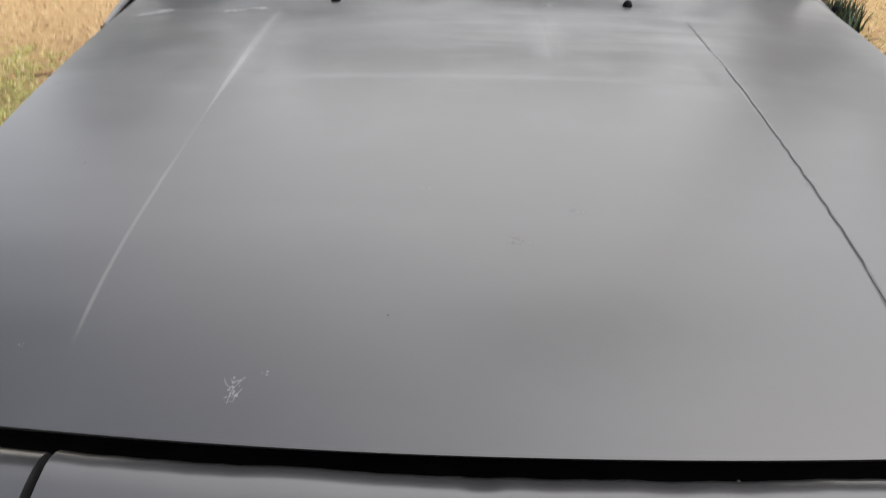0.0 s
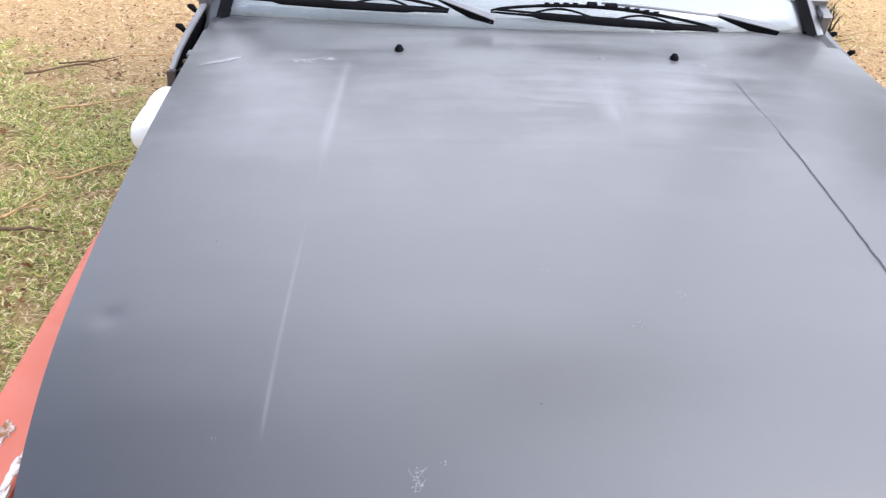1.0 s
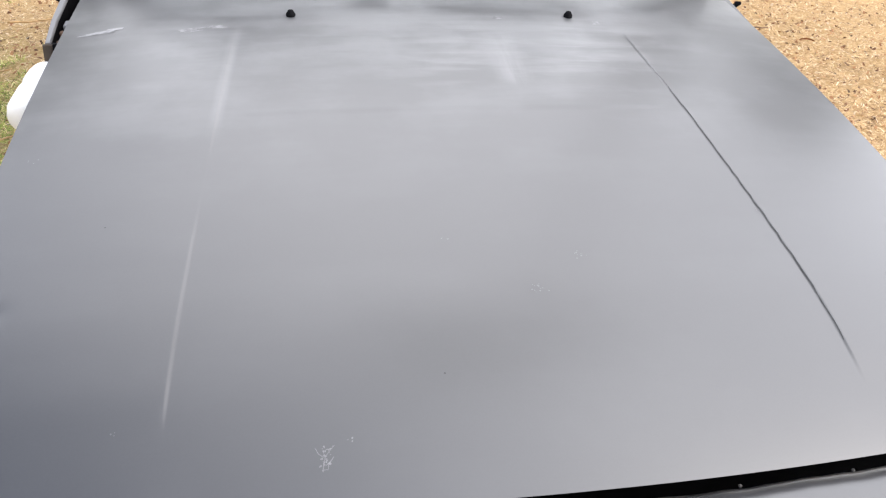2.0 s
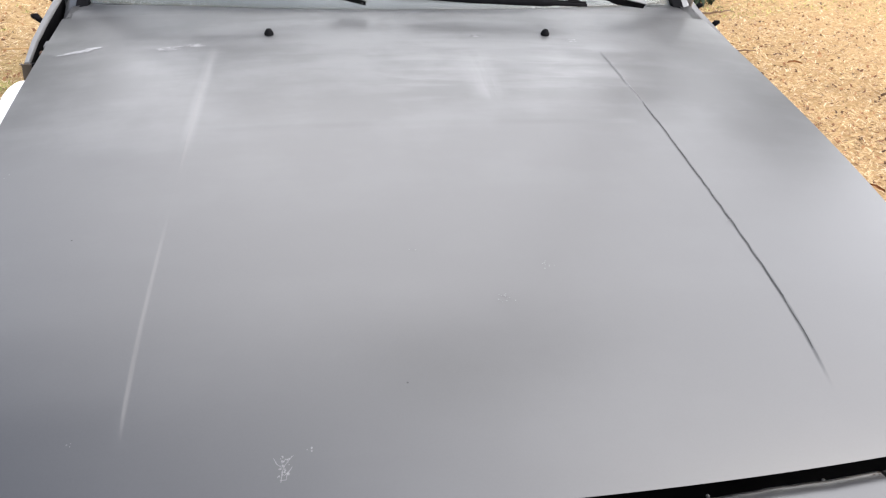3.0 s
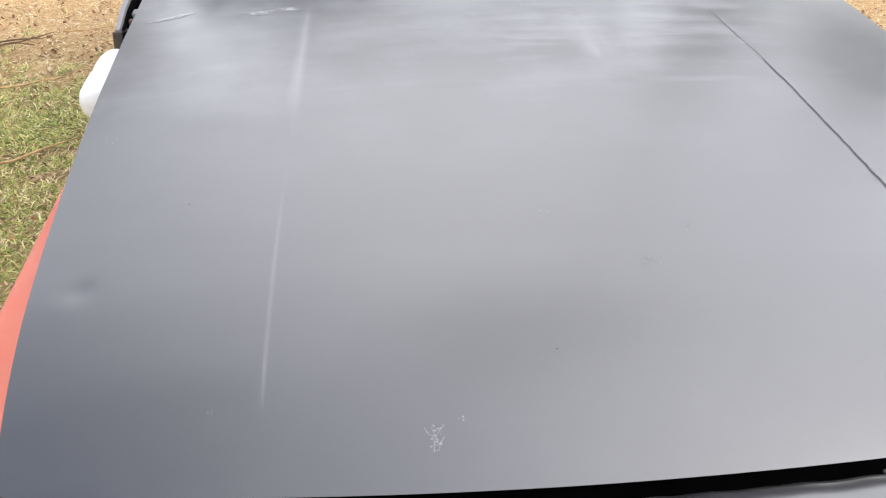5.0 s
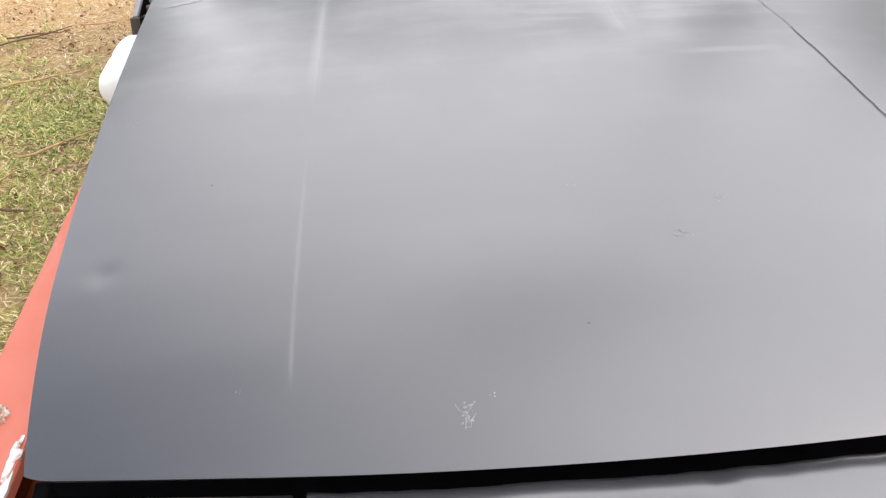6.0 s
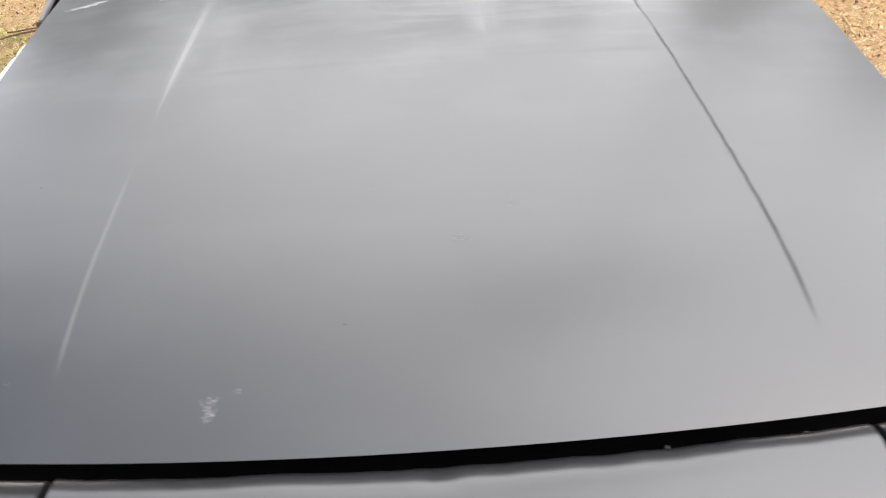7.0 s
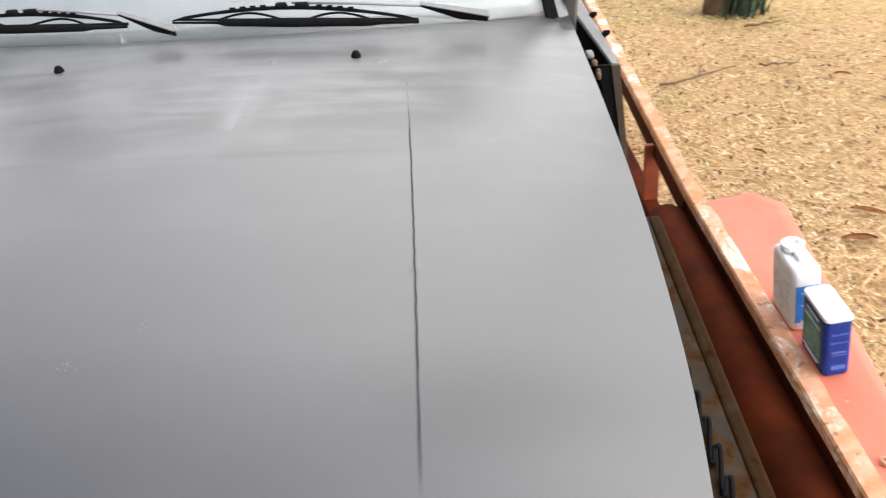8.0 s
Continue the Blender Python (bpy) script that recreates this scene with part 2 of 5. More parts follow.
PRIMER = make_primer()
BLACK_TRIM = make_simple("black_trim", (0.005, 0.005, 0.006), 0.7, 0, 0.3, 40, 0.1, 0.07)
ARM_GREY = make_simple("satin_grey", (0.20, 0.20, 0.205), 0.4, 0, 0.15, 40, 0.05)
RUBBER = make_simple("black_rubber", (0.005, 0.005, 0.006), 0.85, 0, 0.3, 60, 0.1, 0.08)
# near-black colour standing in for shade in gaps and hollows
DARK = make_simple("shade_black", (0.0035, 0.0035, 0.004), 0.95, 0, 0.4, 25, 0.1, 0.03)
COWL_GREY = make_simple("cowl_grey", (0.15, 0.15, 0.155), 0.5, 0, 0.25, 14)
CORAL = make_rusty("coral_paint", (0.61, 0.155, 0.095), 0.66)
CORAL_RIM = make_rim()
FLAKED = make_rusty("flaked_primer", (0.72, 0.66, 0.62), 0.50, (0.50, 0.32, 0.25), 0.8, 0.7)
# rust with the shade beside the bonnet edge put into its colour
RUST = make_rusty("shaded_rust", (0.020, 0.0095, 0.0032), 0.44, (0.024, 0.016, 0.009), 0.9, 0.06)
# one oxide paint twice: BROWN has the wall's shade in its colour
BROWN = make_simple("shaded_oxide", (0.055, 0.0096, 0.0024), 0.8, 0, 0.5, 9, 0.15, 0.06)
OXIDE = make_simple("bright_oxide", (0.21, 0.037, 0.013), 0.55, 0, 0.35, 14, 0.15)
TYRE = make_simple("dusty_tyre", (0.20, 0.185, 0.165), 0.85, 0, 0.35, 18, 0.3)
TYRE_SIDE = make_simple("tyre_sidewall", (0.22, 0.15, 0.07), 0.8, 0, 0.45, 10, 0.3)
# stained steel, colour lowered to stand for shade under the bonnet
LEDGE = make_rusty("shaded_stained_ledge", (0.030, 0.024, 0.018), 0.46, (0.038, 0.030, 0.022), 0.9, 0.09)
HINGE = make_simple("rusty_hinge", (0.09, 0.05, 0.03), 0.8, 0, 0.5, 60, 0.2)
# brown for the plate's painted lit face and for rust flakes
STRIP = make_simple("brown_strip", (0.050, 0.036, 0.026), 0.7, 0, 0.5, 22, 0.15)
STEEL = make_simple("dull_steel", (0.35, 0.34, 0.33), 0.45, 0.9, 0.2, 30)
# dark grey for the crease's painted shade and for real specks
SHADE_AND_SPECK = make_simple("crease_shade_and_specks", (0.045, 0.045, 0.047), 0.55, 0, 0.4, 90, 0.1, 0.4)
SMEAR = make_simple("pale_smear", (0.25, 0.25, 0.255), 0.6, 0, 0.35, 90, 0.05)
CHIP = make_simple("bare_filler", (0.19, 0.19, 0.195), 0.7, 0, 0.2, 200)
SHADE = make_simple("pale_sunshade", (0.37, 0.375, 0.38), 0.8, 0, 0.08, 5, 0.05)
WHITE_PLASTIC = make_simple("white_plastic", (0.86, 0.86, 0.85), 0.38, 0, 0.04, 20, 0.03)
WHITE_CAP = make_simple("white_lid", (0.88, 0.88, 0.87), 0.35, 0, 0.03, 20, 0.02)
BLUE_TIN = make_simple("blue_tin", (0.004, 0.034, 0.22), 0.4, 0.0, 0.12, 40, 0.02, 0.25)
BLUE_LABEL = make_simple("blue_label", (0.03, 0.19, 0.58), 0.4, 0, 0.12, 40, 0.02)
GREEN_LABEL = make_simple("green_label", (0.07, 0.27, 0.24), 0.4, 0, 0.6, 30, 0.02)
PALE_LABEL = make_simple("pale_label", (0.80, 0.81, 0.83), 0.5, 0, 0.15, 60, 0.02)
BLUE_PRINT = make_simple("blue_print", (0.07, 0.13, 0.42), 0.4, 0, 0.2, 60, 0.02)
GREY_PRINT = make_simple("grey_print", (0.62, 0.64, 0.68), 0.5, 0, 0.2, 60, 0.02)
BARK = make_simple("grey_bark", (0.16, 0.11, 0.075), 0.95, 0, 0.5, 14, 0.8)
TWIG = make_simple("dry_twig", (0.13, 0.075, 0.04), 0.9, 0, 0.4, 40, 0.4)
PALE_TWIG = make_simple("pale_twig", (0.50, 0.31, 0.14), 0.85, 0, 0.4, 40, 0.4)
LEAF_BROWN = make_simple("dead_leaf", (0.30, 0.11, 0.03), 0.8, 0, 0.4, 50, 0.4)
LAWN = make_ground()
STRAW = make_blades("straw_blades", [(0.0, (0.13, 0.075, 0.034)), (0.2, (0.31, 0.19, 0.092)), (0.5, (0.54, 0.36, 0.178)), (0.82, (0.66, 0.48, 0.265)), (1.0, (0.88, 0.75, 0.52))])
LITTER = make_blades("leaf_litter", [(0.0, (0.05, 0.022, 0.01)), (0.45, (0.22, 0.09, 0.035)), (0.85, (0.46, 0.25, 0.11)), (1.0, (0.62, 0.50, 0.34))])
GREEN = make_blades("green_blades", [(0.0, (0.06, 0.085, 0.015)), (0.3, (0.22, 0.28, 0.045)), (0.7, (0.45, 0.45, 0.11)), (1.0, (0.84, 0.72, 0.38))])
PLANT = make_blades("plant_leaves", [(0.0, (0.02, 0.035, 0.02)), (1.0, (0.07, 0.10, 0.06))])
FOLIAGE = make_blades("tree_leaves", [(0.0, (0.03, 0.045, 0.015)), (1.0, (0.07, 0.09, 0.03))])
GLASS, gt, gb = material("window_glass", (0.9, 0.95, 0.95), 0.03)
gt.nodes.remove(gb)
g_clear = gt.nodes.new("ShaderNodeBsdfTransparent")
g_clear.inputs["Color"].default_value = (0.93, 0.95, 0.955, 1)
g_gloss = gt.nodes.new("ShaderNodeBsdfGlossy")
g_gloss.inputs["Roughness"].default_value = 0.04
g_face = gt.nodes.new("ShaderNodeLayerWeight")
g_face.inputs["Blend"].default_value = 0.5
g_pow = gt.nodes.new("ShaderNodeMath")
g_pow.operation = "POWER"
g_pow.inputs[1].default_value = 4.0
g_fres = gt.nodes.new("ShaderNodeMath")
g_fres.operation = "MULTIPLY_ADD"
g_fres.inputs[1].default_value, g_fres.inputs[2].default_value = 0.9, 0.06
gt.links.new(g_face.outputs["Facing"], g_pow.inputs[0])
gt.links.new(g_pow.outputs["Value"], g_fres.inputs[0])
g_mix = gt.nodes.new("ShaderNodeMixShader")
gt.links.new(g_fres.outputs["Value"], g_mix.inputs["Fac"])
gt.links.new(g_clear.outputs["BSDF"], g_mix.inputs[1])
gt.links.new(g_gloss.outputs["BSDF"], g_mix.inputs[2])
gt.links.new(g_mix.outputs["Shader"], gt.nodes["Material Output"].inputs["Surface"])

# ---- mesh helpers ----
# The car's own axes: x across, y towards the windscreen, z off the bonnet; it stands nose-down.
CAR = Matrix.Translation((0, 0, 0.72)) @ Matrix.Rotation(radians(5.5), 4, "X")
EYE4 = Matrix.Identity(4)


def part(name, bm, mat, parent=None, label="", m=EYE4, smooth=False):
    """Link a bmesh as one mesh object, under a thing or a part."""
    bm.transform(m)
    bmesh.ops.recalc_face_normals(bm, faces=bm.faces)
    me = bpy.data.meshes.new(name)
    bm.to_mesh(me)
    bm.free()
    if smooth:
        me.shade_smooth()
    me.materials.append(mat)
    ob = new(name, me)
    if parent is not None:
        ob.parent = parent
    if label:
        ob["label"] = label
    return ob


def sheet(name, verts, faces, mat, parent=None, label="", m=None, smooth=True):
    me = bpy.data.meshes.new(name)
    me.from_pydata(verts, [], faces)
    if m is not None:
        me.transform(m)
    if smooth:
        me.shade_smooth()
    me.materials.append(mat)
    ob = new(name, me)
    if parent is not None:
        ob.parent = parent
    if label:
        ob["label"] = label
    return ob


def thing(name, label, category, at=(0, 0, 0), group="", kind=""):
    e = new(name)
    e.empty_display_size = 0.1
    e.location = at
    return tagged(e, label, category, group, kind)


def box(size, at=(0, 0, 0), bevel=0.0, seg=2, bm=None):
    bm = bm or bmesh.new()
    r = bmesh.ops.create_cube(bm, size=1.0)
    bmesh.ops.scale(bm, vec=size, verts=r["verts"])
    bmesh.ops.translate(bm, vec=at, verts=r["verts"])
    if bevel:
        es = list({e for v in r["verts"] for e in v.link_edges})
        bmesh.ops.bevel(bm, geom=es, offset=bevel, segments=seg, affect="EDGES", profile=0.5)
    return bm


def tube(points, radii, sides=8, bm=None, cap=True, squash=1.0):
    """A swept round bar along points; squash flattens it in height."""
    bm = bm or bmesh.new()
    pts = [Vector(p) for p in points]
    if not hasattr(radii, "__len__"):
        radii = [radii] * len(pts)
    rings = []
    for i, p in enumerate(pts):
        d = (pts[min(i + 1, len(pts) - 1)] - pts[max(i - 1, 0)]).normalized()
        ref = Vector((0, 0, 1)) if abs(d.z) < 0.95 else Vector((1, 0, 0))
        a = d.cross(ref).normalized()
        c = a.cross(d).normalized()
        rings.append([bm.verts.new(p + (a * math.cos(k * math.tau / sides) + c * squash * math.sin(k * math.tau / sides)) * radii[i]) for k in range(sides)])
    for r0, r1 in zip(rings, rings[1:]):
        for k in range(sides):
            bm.faces.new((r0[k], r0[(k + 1) % sides], r1[(k + 1) % sides], r1[k]))
    if cap:
        bm.faces.new(rings[0][::-1])
        bm.faces.new(rings[-1])
    return bm


def lathe(profile, sides=32, bm=None, axis="Z", closed=False):
    """Turn a profile of (radius, height)."""
    bm = bm or bmesh.new()
    rings = []
    for r, h in profile:
        ring = []
        for k in range(sides):
            a = k * math.tau / sides
            p = (r * math.cos(a), r * math.sin(a), h) if axis == "Z" else (h, r * math.cos(a), r * math.sin(a))
            ring.append(bm.verts.new(p))
        rings.append(ring)
    pairs = list(zip(rings, rings[1:])) + ([(rings[-1], rings[0])] if closed else [])
    for r0, r1 in pairs:
        for k in range(sides):
            bm.faces.new((r0[k], r0[(k + 1) % sides], r1[(k + 1) % sides], r1[k]))
    if not closed:
        if profile[0][0] > 1e-4:
            bm.faces.new(rings[0])
        if profile[-1][0] > 1e-4:
            bm.faces.new(rings[-1])
    bmesh.ops.remove_doubles(bm, verts=bm.verts, dist=1e-5)
    return bm


def prism(outline, thick, axis="X", at=0.0, bevel=0.0, bm=None):
    """A plate: an outline in two axes, given thickness along the third."""
    bm = bm or bmesh.new()
    put = {"X": lambda a, b, c: (c, a, b), "Y": lambda a, b, c: (a, c, b), "Z": lambda a, b, c: (a, b, c)}[axis]
    lo = [bm.verts.new(put(a, b, at - thick / 2)) for a, b in outline]
    hi = [bm.verts.new(put(a, b, at + thick / 2)) for a, b in outline]
    n = len(outline)
    bm.faces.new(lo[::-1])
    bm.faces.new(hi)
    for i in range(n):
        bm.faces.new((lo[i], lo[(i + 1) % n], hi[(i + 1) % n], hi[i]))
    if bevel:
        bmesh.ops.bevel(bm, geom=list(bm.edges), offset=bevel, segments=1, affect="EDGES")
    return bm


def rounded(w, d, r, n=5):
    """A rounded rectangle, as an outline."""
    out = []
    for cx, cy, a0 in ((w / 2 - r, d / 2 - r, 0), (-w / 2 + r, d / 2 - r, 90), (-w / 2 + r, -d / 2 + r, 180), (w / 2 - r, -d / 2 + r, 270)):
        out += [(cx + r * math.cos(radians(a0 + 90 * k / n)), cy + r * math.sin(radians(a0 + 90 * k / n))) for k in range(n + 1)]
    return out


def stack(sections, bm=None):
    """Loft equal-count outlines at given heights: (height, outline)."""
    bm = bm or bmesh.new()
    rings = [[bm.verts.new((x, y, h)) for x, y in o] for h, o in sections]
    n = len(rings[0])
    for r0, r1 in zip(rings, rings[1:]):
        for k in range(n):
            bm.faces.new((r0[k], r0[(k + 1) % n], r1[(k + 1) % n], r1[k]))
    bm.faces.new(rings[0][::-1])
    bm.faces.new(rings[-1])
    return bm


# ---- ground ----
def build_ground():
    n = 170
    s = np.linspace(-1, 1, n)
    line = np.sinh(s * 4.6) / math.sinh(4.6) * 160
    xs, ys = line, line + 2.0
    verts = []
    for y in ys:
        for x in xs:
            z = 0.012 * noise.noise(Vector((x * 2.3, y * 2.3, 0))) + 0.02 * noise.noise(Vector((x * 0.5, y * 0.5, 3)))
            verts.append((x, y, z - 0.012))
    faces = [(j * n + i, j * n + i + 1, (j + 1) * n + i + 1, (j + 1) * n + i) for j in range(n - 1) for i in range(n - 1)]
    g = sheet("ground", verts, faces, LAWN)
    tagged(g, "dry straw-coloured lawn with a few green patches", "lawn", kind="structure")


def build_blades(name, label, mat, spots, length, width, lift, rng):
    """Many thin bent blades in one mesh."""
    n = len(spots)
    a = rng.uniform(0, math.tau, n)
    ln = rng.uniform(*length, n)
    w = rng.uniform(*width, n)
    up = rng.uniform(*lift, n)
    bend = rng.uniform(-0.5, 0.5, n)
    d = np.stack([np.cos(a), np.sin(a)], 1)
    d2 = np.stack([np.cos(a + bend), np.sin(a + bend)], 1)
    side = np.stack([-np.sin(a), np.cos(a)], 1) * w[:, None] / 2
    z0 = rng.uniform(-0.004, 0.004, n)
    mid = spots + d * ln[:, None] * 0.5
    tip = mid + d2 * ln[:, None] * 0.5
    zm, zt = z0 + up * ln * 0.7, z0 + up * ln * 0.8
    rows = [np.c_[spots - side, z0], np.c_[spots + side, z0], np.c_[mid + side * 0.8, zm], np.c_[mid - side * 0.8, zm], np.c_[tip, zt]]
    verts = np.stack(rows, 1).reshape(-1, 3)
    k = np.arange(n) * 5
    faces = [tuple(f) for f in np.c_[k, k + 1, k + 2, k + 3].tolist()] + [tuple(f) for f in np.c_[k + 3, k + 2, k + 4].tolist()]
    ob = sheet(name, verts.tolist(), faces, mat, smooth=False)
    return tagged(ob, label, "grass", kind="stuff")


def scatter(rng, count, side):
    """Spots on the lawn beside the car, thinning out with distance."""
    x = side * (0.9 + np.abs(rng.normal(0, 1.6, count)))
    y = rng.normal(2.4, 1.7, count)
    return np.stack([x, y], 1)


def build_lawn():
    rng = np.random.default_rng(4)
    east = scatter(rng, 120000, 1)
    west = scatter(rng, 85000, -1)
    build_blades("dry_grass", "pale dry grass and straw lying flat on the lawn", STRAW, np.r_[east, west], (0.010, 0.036), (0.0016, 0.0044), (0.02, 0.32), rng)
    w = scatter(rng, 120000, -1)
    keep = [i for i, p in enumerate(w) if 0.6 * noise.noise(Vector((p[0] * 1.7, p[1] * 1.7, 7))) + 0.8 * noise.noise(Vector((p[0] * 11, p[1] * 11, 2))) > -0.22 + 0.75 * float(smooth01((p[1] - 2.3) / 1.3))]
    e = scatter(rng, 30000, 1)
    ke = [i for i, p in enumerate(e) if noise.noise(Vector((p[0] * 1.1, p[1] * 1.1, 3))) > 0.05 + 0.7 * (3.6 - p[1])]
    lit = np.r_[scatter(rng, 10000, 1), scatter(rng, 8000, -1)]
    ob = build_blades("leaf_litter", "crumbled brown leaf litter on the lawn", LITTER, lit, (0.008, 0.026), (0.006, 0.016), (0.1, 0.6), rng)
    ob["category"] = "leaf litter"
    clump = np.array([-1.33, 2.2]) + rng.normal(0, 1, (1500, 2)) * [0.14, 0.09]
    build_blades("green_grass", "sparse green grass growing through the dry lawn", GREEN, np.r_[w[keep], e[ke], clump], (0.012, 0.036), (0.002, 0.005), (0.10, 0.6), rng)


# ---- the car ----
def hood_half(y):
    u = y - 0.6
    return 0.6493 + 0.0307 * u - 0.0498 * u * u + 0.0512 * u ** 3


def hood_front(x):
    return 0.0795 + 0.1127 * (x - 0.023) ** 2


def hood_rear(x):
    return 1.158 + 0.036 * (x / 0.6) ** 2


def hood_plain(x, y):
    u = y - 0.6
    f = np.maximum(0.35 - y, 0)
    e = np.maximum(np.abs(x) - 0.40, 0)
    return -0.055 * x * x - 0.0592 * u * u - 0.455 * f * f - 0.10 * e * e


def smooth01(t):
    t = np.clip(t, 0, 1)
    return t * t * (3 - 2 * t)


def crease_x(y):
    return 0.3787 - 0.0129 * y - 0.0184 * y * y


def hood_z(x, y):
    """The bonnet's skin: crown, the two pressed creases, a cross ridge, dents and slight waves."""
    z = hood_plain(x, y)
    ax = np.abs(x - 0.002)
    line = np.where(x > 0, crease_x(y), 0.390 - 0.028 * y - 0.010 * y * y)
    fade = smooth01((y - 0.165) / 0.06) * smooth01((1.06 - y) / 0.22) * np.where(x > 0, 1 - smooth01((y - 0.74) / 0.14), 1.0)
    wide = np.where(x > 0, 0.005, 0.0048 + 0.0050 * smooth01((y - 0.6) / 0.3))
    z = z + np.where(x > 0, 0.0016, (0.00105 + 0.0005 * smooth01((y - 0.5) / 0.2)) * (1 - 0.90 * np.exp(-((y - 0.55) / 0.10) ** 4))) * fade * smooth01((ax - line + wide / 2) / wide) * (1 - 0.6 * smooth01((ax - line - 0.01) / 0.2))
    cross = smooth01((0.345 - ax) / 0.04)
    z = z + 0.0010 * cross * (smooth01((y - 0.700) / 0.012) - smooth01((y - 0.73) / 0.14))
    for dx, dy, r, h in ((-0.580, 0.342, 0.015, -0.0016), (-0.592, 0.322, 0.022, 0.0005), (0.372, 0.448, 0.006, 0.0009), (-0.5, 0.62, 0.06, -0.0008), (0.53, 0.72, 0.07, -0.0009)):
        z = z + h * np.exp(-((x - dx) ** 2 + (y - dy) ** 2) / (r * r))
    z = z + 0.00025 * np.sin(x * 9.1 + 1.3 * np.sin(y * 7)) * np.sin(y * 8.3 + 0.7) + 0.00012 * np.sin(x * 21 + y * 5) * np.sin(y * 17 - x * 6)
    return z


def build_hood(car):
    fold = np.linspace(0.520, 0.622, 62)
    half = np.r_[np.linspace(0, 0.512, 50), fold, np.linspace(0.632, 1, 40)]
    us = np.r_[-half[:0:-1], half]
    nu, nv = len(us), 210
    vs = np.linspace(0, 1, nv)
    u, v = np.meshgrid(us, vs)
    x, y = u * 0.64, 0.1 + v
    for _ in range(4):
        y0, y1 = hood_front(x), hood_rear(x)
        y = y0 + v * (y1 - y0)
        x = 0.005 + u * hood_half(y)
    # small radius at the front corners
    c = np.clip((np.abs(u) - 0.965) / 0.035, 0, 1) * np.clip(1 - v / 0.03, 0, 1)
    y = y + 0.004 * c * c
    z = hood_z(x, y)
    verts = np.stack([x, y, z], 2).reshape(-1, 3).tolist()
    idx = np.arange(nu * nv).reshape(nv, nu)
    faces = np.stack([idx[:-1, :-1], idx[:-1, 1:], idx[1:, 1:], idx[1:, :-1]], 2).reshape(-1, 4).tolist()
    hood = sheet("bonnet", verts, faces, PRIMER, car, "charcoal primer bonnet with two pressed creases", CAR)
    # folded edge all round: down, then back under
    loop = list(idx[0, :]) + list(idx[1:, -1]) + list(idx[-1, -2::-1]) + list(idx[-2:0:-1, 0])
    e0 = np.array(verts)[loop]
    mid = np.array([0.0, 0.6, 0])
    inward = mid - e0
    inward[:, 2] = 0
    inward /= np.linalg.norm(inward, axis=1)[:, None]
    e1 = e0 + inward * 0.0035 - [0, 0, 0.003]
    e2 = e1 + inward * 0.003 - [0, 0, 0.007]
    e3 = e2 + inward * 0.035 + [0, 0, 0.002]
    n = len(loop)
    ev = np.r_[e0, e1, e2, e3].tolist()
    ef = [(k * n + i, k * n + (i + 1) % n, (k + 1) * n + (i + 1) % n, (k + 1) * n + i) for k in range(3) for i in range(n)]
    sheet("folded_edge", ev, ef, PRIMER, hood, m=CAR)
    # inner panel
    g = 24
    iv, jf = [], []
    for j in range(g):
        for i in range(g):
            px, py = -0.61 + 1.22 * i / (g - 1), 0.15 + 0.93 * j / (g - 1)
            px *= hood_half(py) / 0.66
            iv.append((px, py, float(hood_plain(px, py)) - 0.016 - 0.008 * (1 if (i // 3 + j // 4) % 2 else 0)))
    for j in range(g - 1):
        for i in range(g - 1):
            jf.append((j * g + i, j * g + i + 1, (j + 1) * g + i + 1, (j + 1) * g + i))
    sheet("inner_panel", iv, jf, DARK, hood, "black ribbed underside", CAR)
    return hood


def strokes(name, hood, lines, width, mat, label, proud=0.0005):
    """Scratches, chips and painted crease lines: thin flat strokes lying on the skin."""
    bm = bmesh.new()
    for pts in lines:
        prev = None
        for i, (px, py) in enumerate(pts):
            a, b = pts[max(i - 1, 0)], pts[min(i + 1, len(pts) - 1)]
            d = Vector((b[0] - a[0], b[1] - a[1])).normalized()
            s = Vector((-d.y, d.x)) * width * (0.5 if 0 < i < len(pts) - 1 else 0.28)
            pair = [bm.verts.new((px + k * s.x, py + k * s.y, float(hood_z(px + k * s.x, py + k * s.y)) + proud)) for k in (-1, 1)]
            if prev:
                bm.faces.new((prev[0], prev[1], pair[1], pair[0]))
            prev = pair
    return part(name, bm, mat, hood, label, CAR)


SPECKLES = ((0.030, 0.321, 16, 0.005, 0.0035), (0.094, 0.373, 10, 0.005, 0.0035), (-0.226, 0.132, 24, 0.0036, 0.0052), (-0.222, 0.142, 12, 0.003, 0.002), (-0.603, 0.631, 4, 0.003, 0.003),
            (0.372, 0.449, 6, 0.003, 0.003), (-0.43, 0.18, 3, 0.002, 0.002), (-0.2, 0.15, 3, 0.002, 0.002), (0.309, 1.022, 12, 0.006, 0.003), (-0.07, 0.41, 4, 0.004, 0.003))


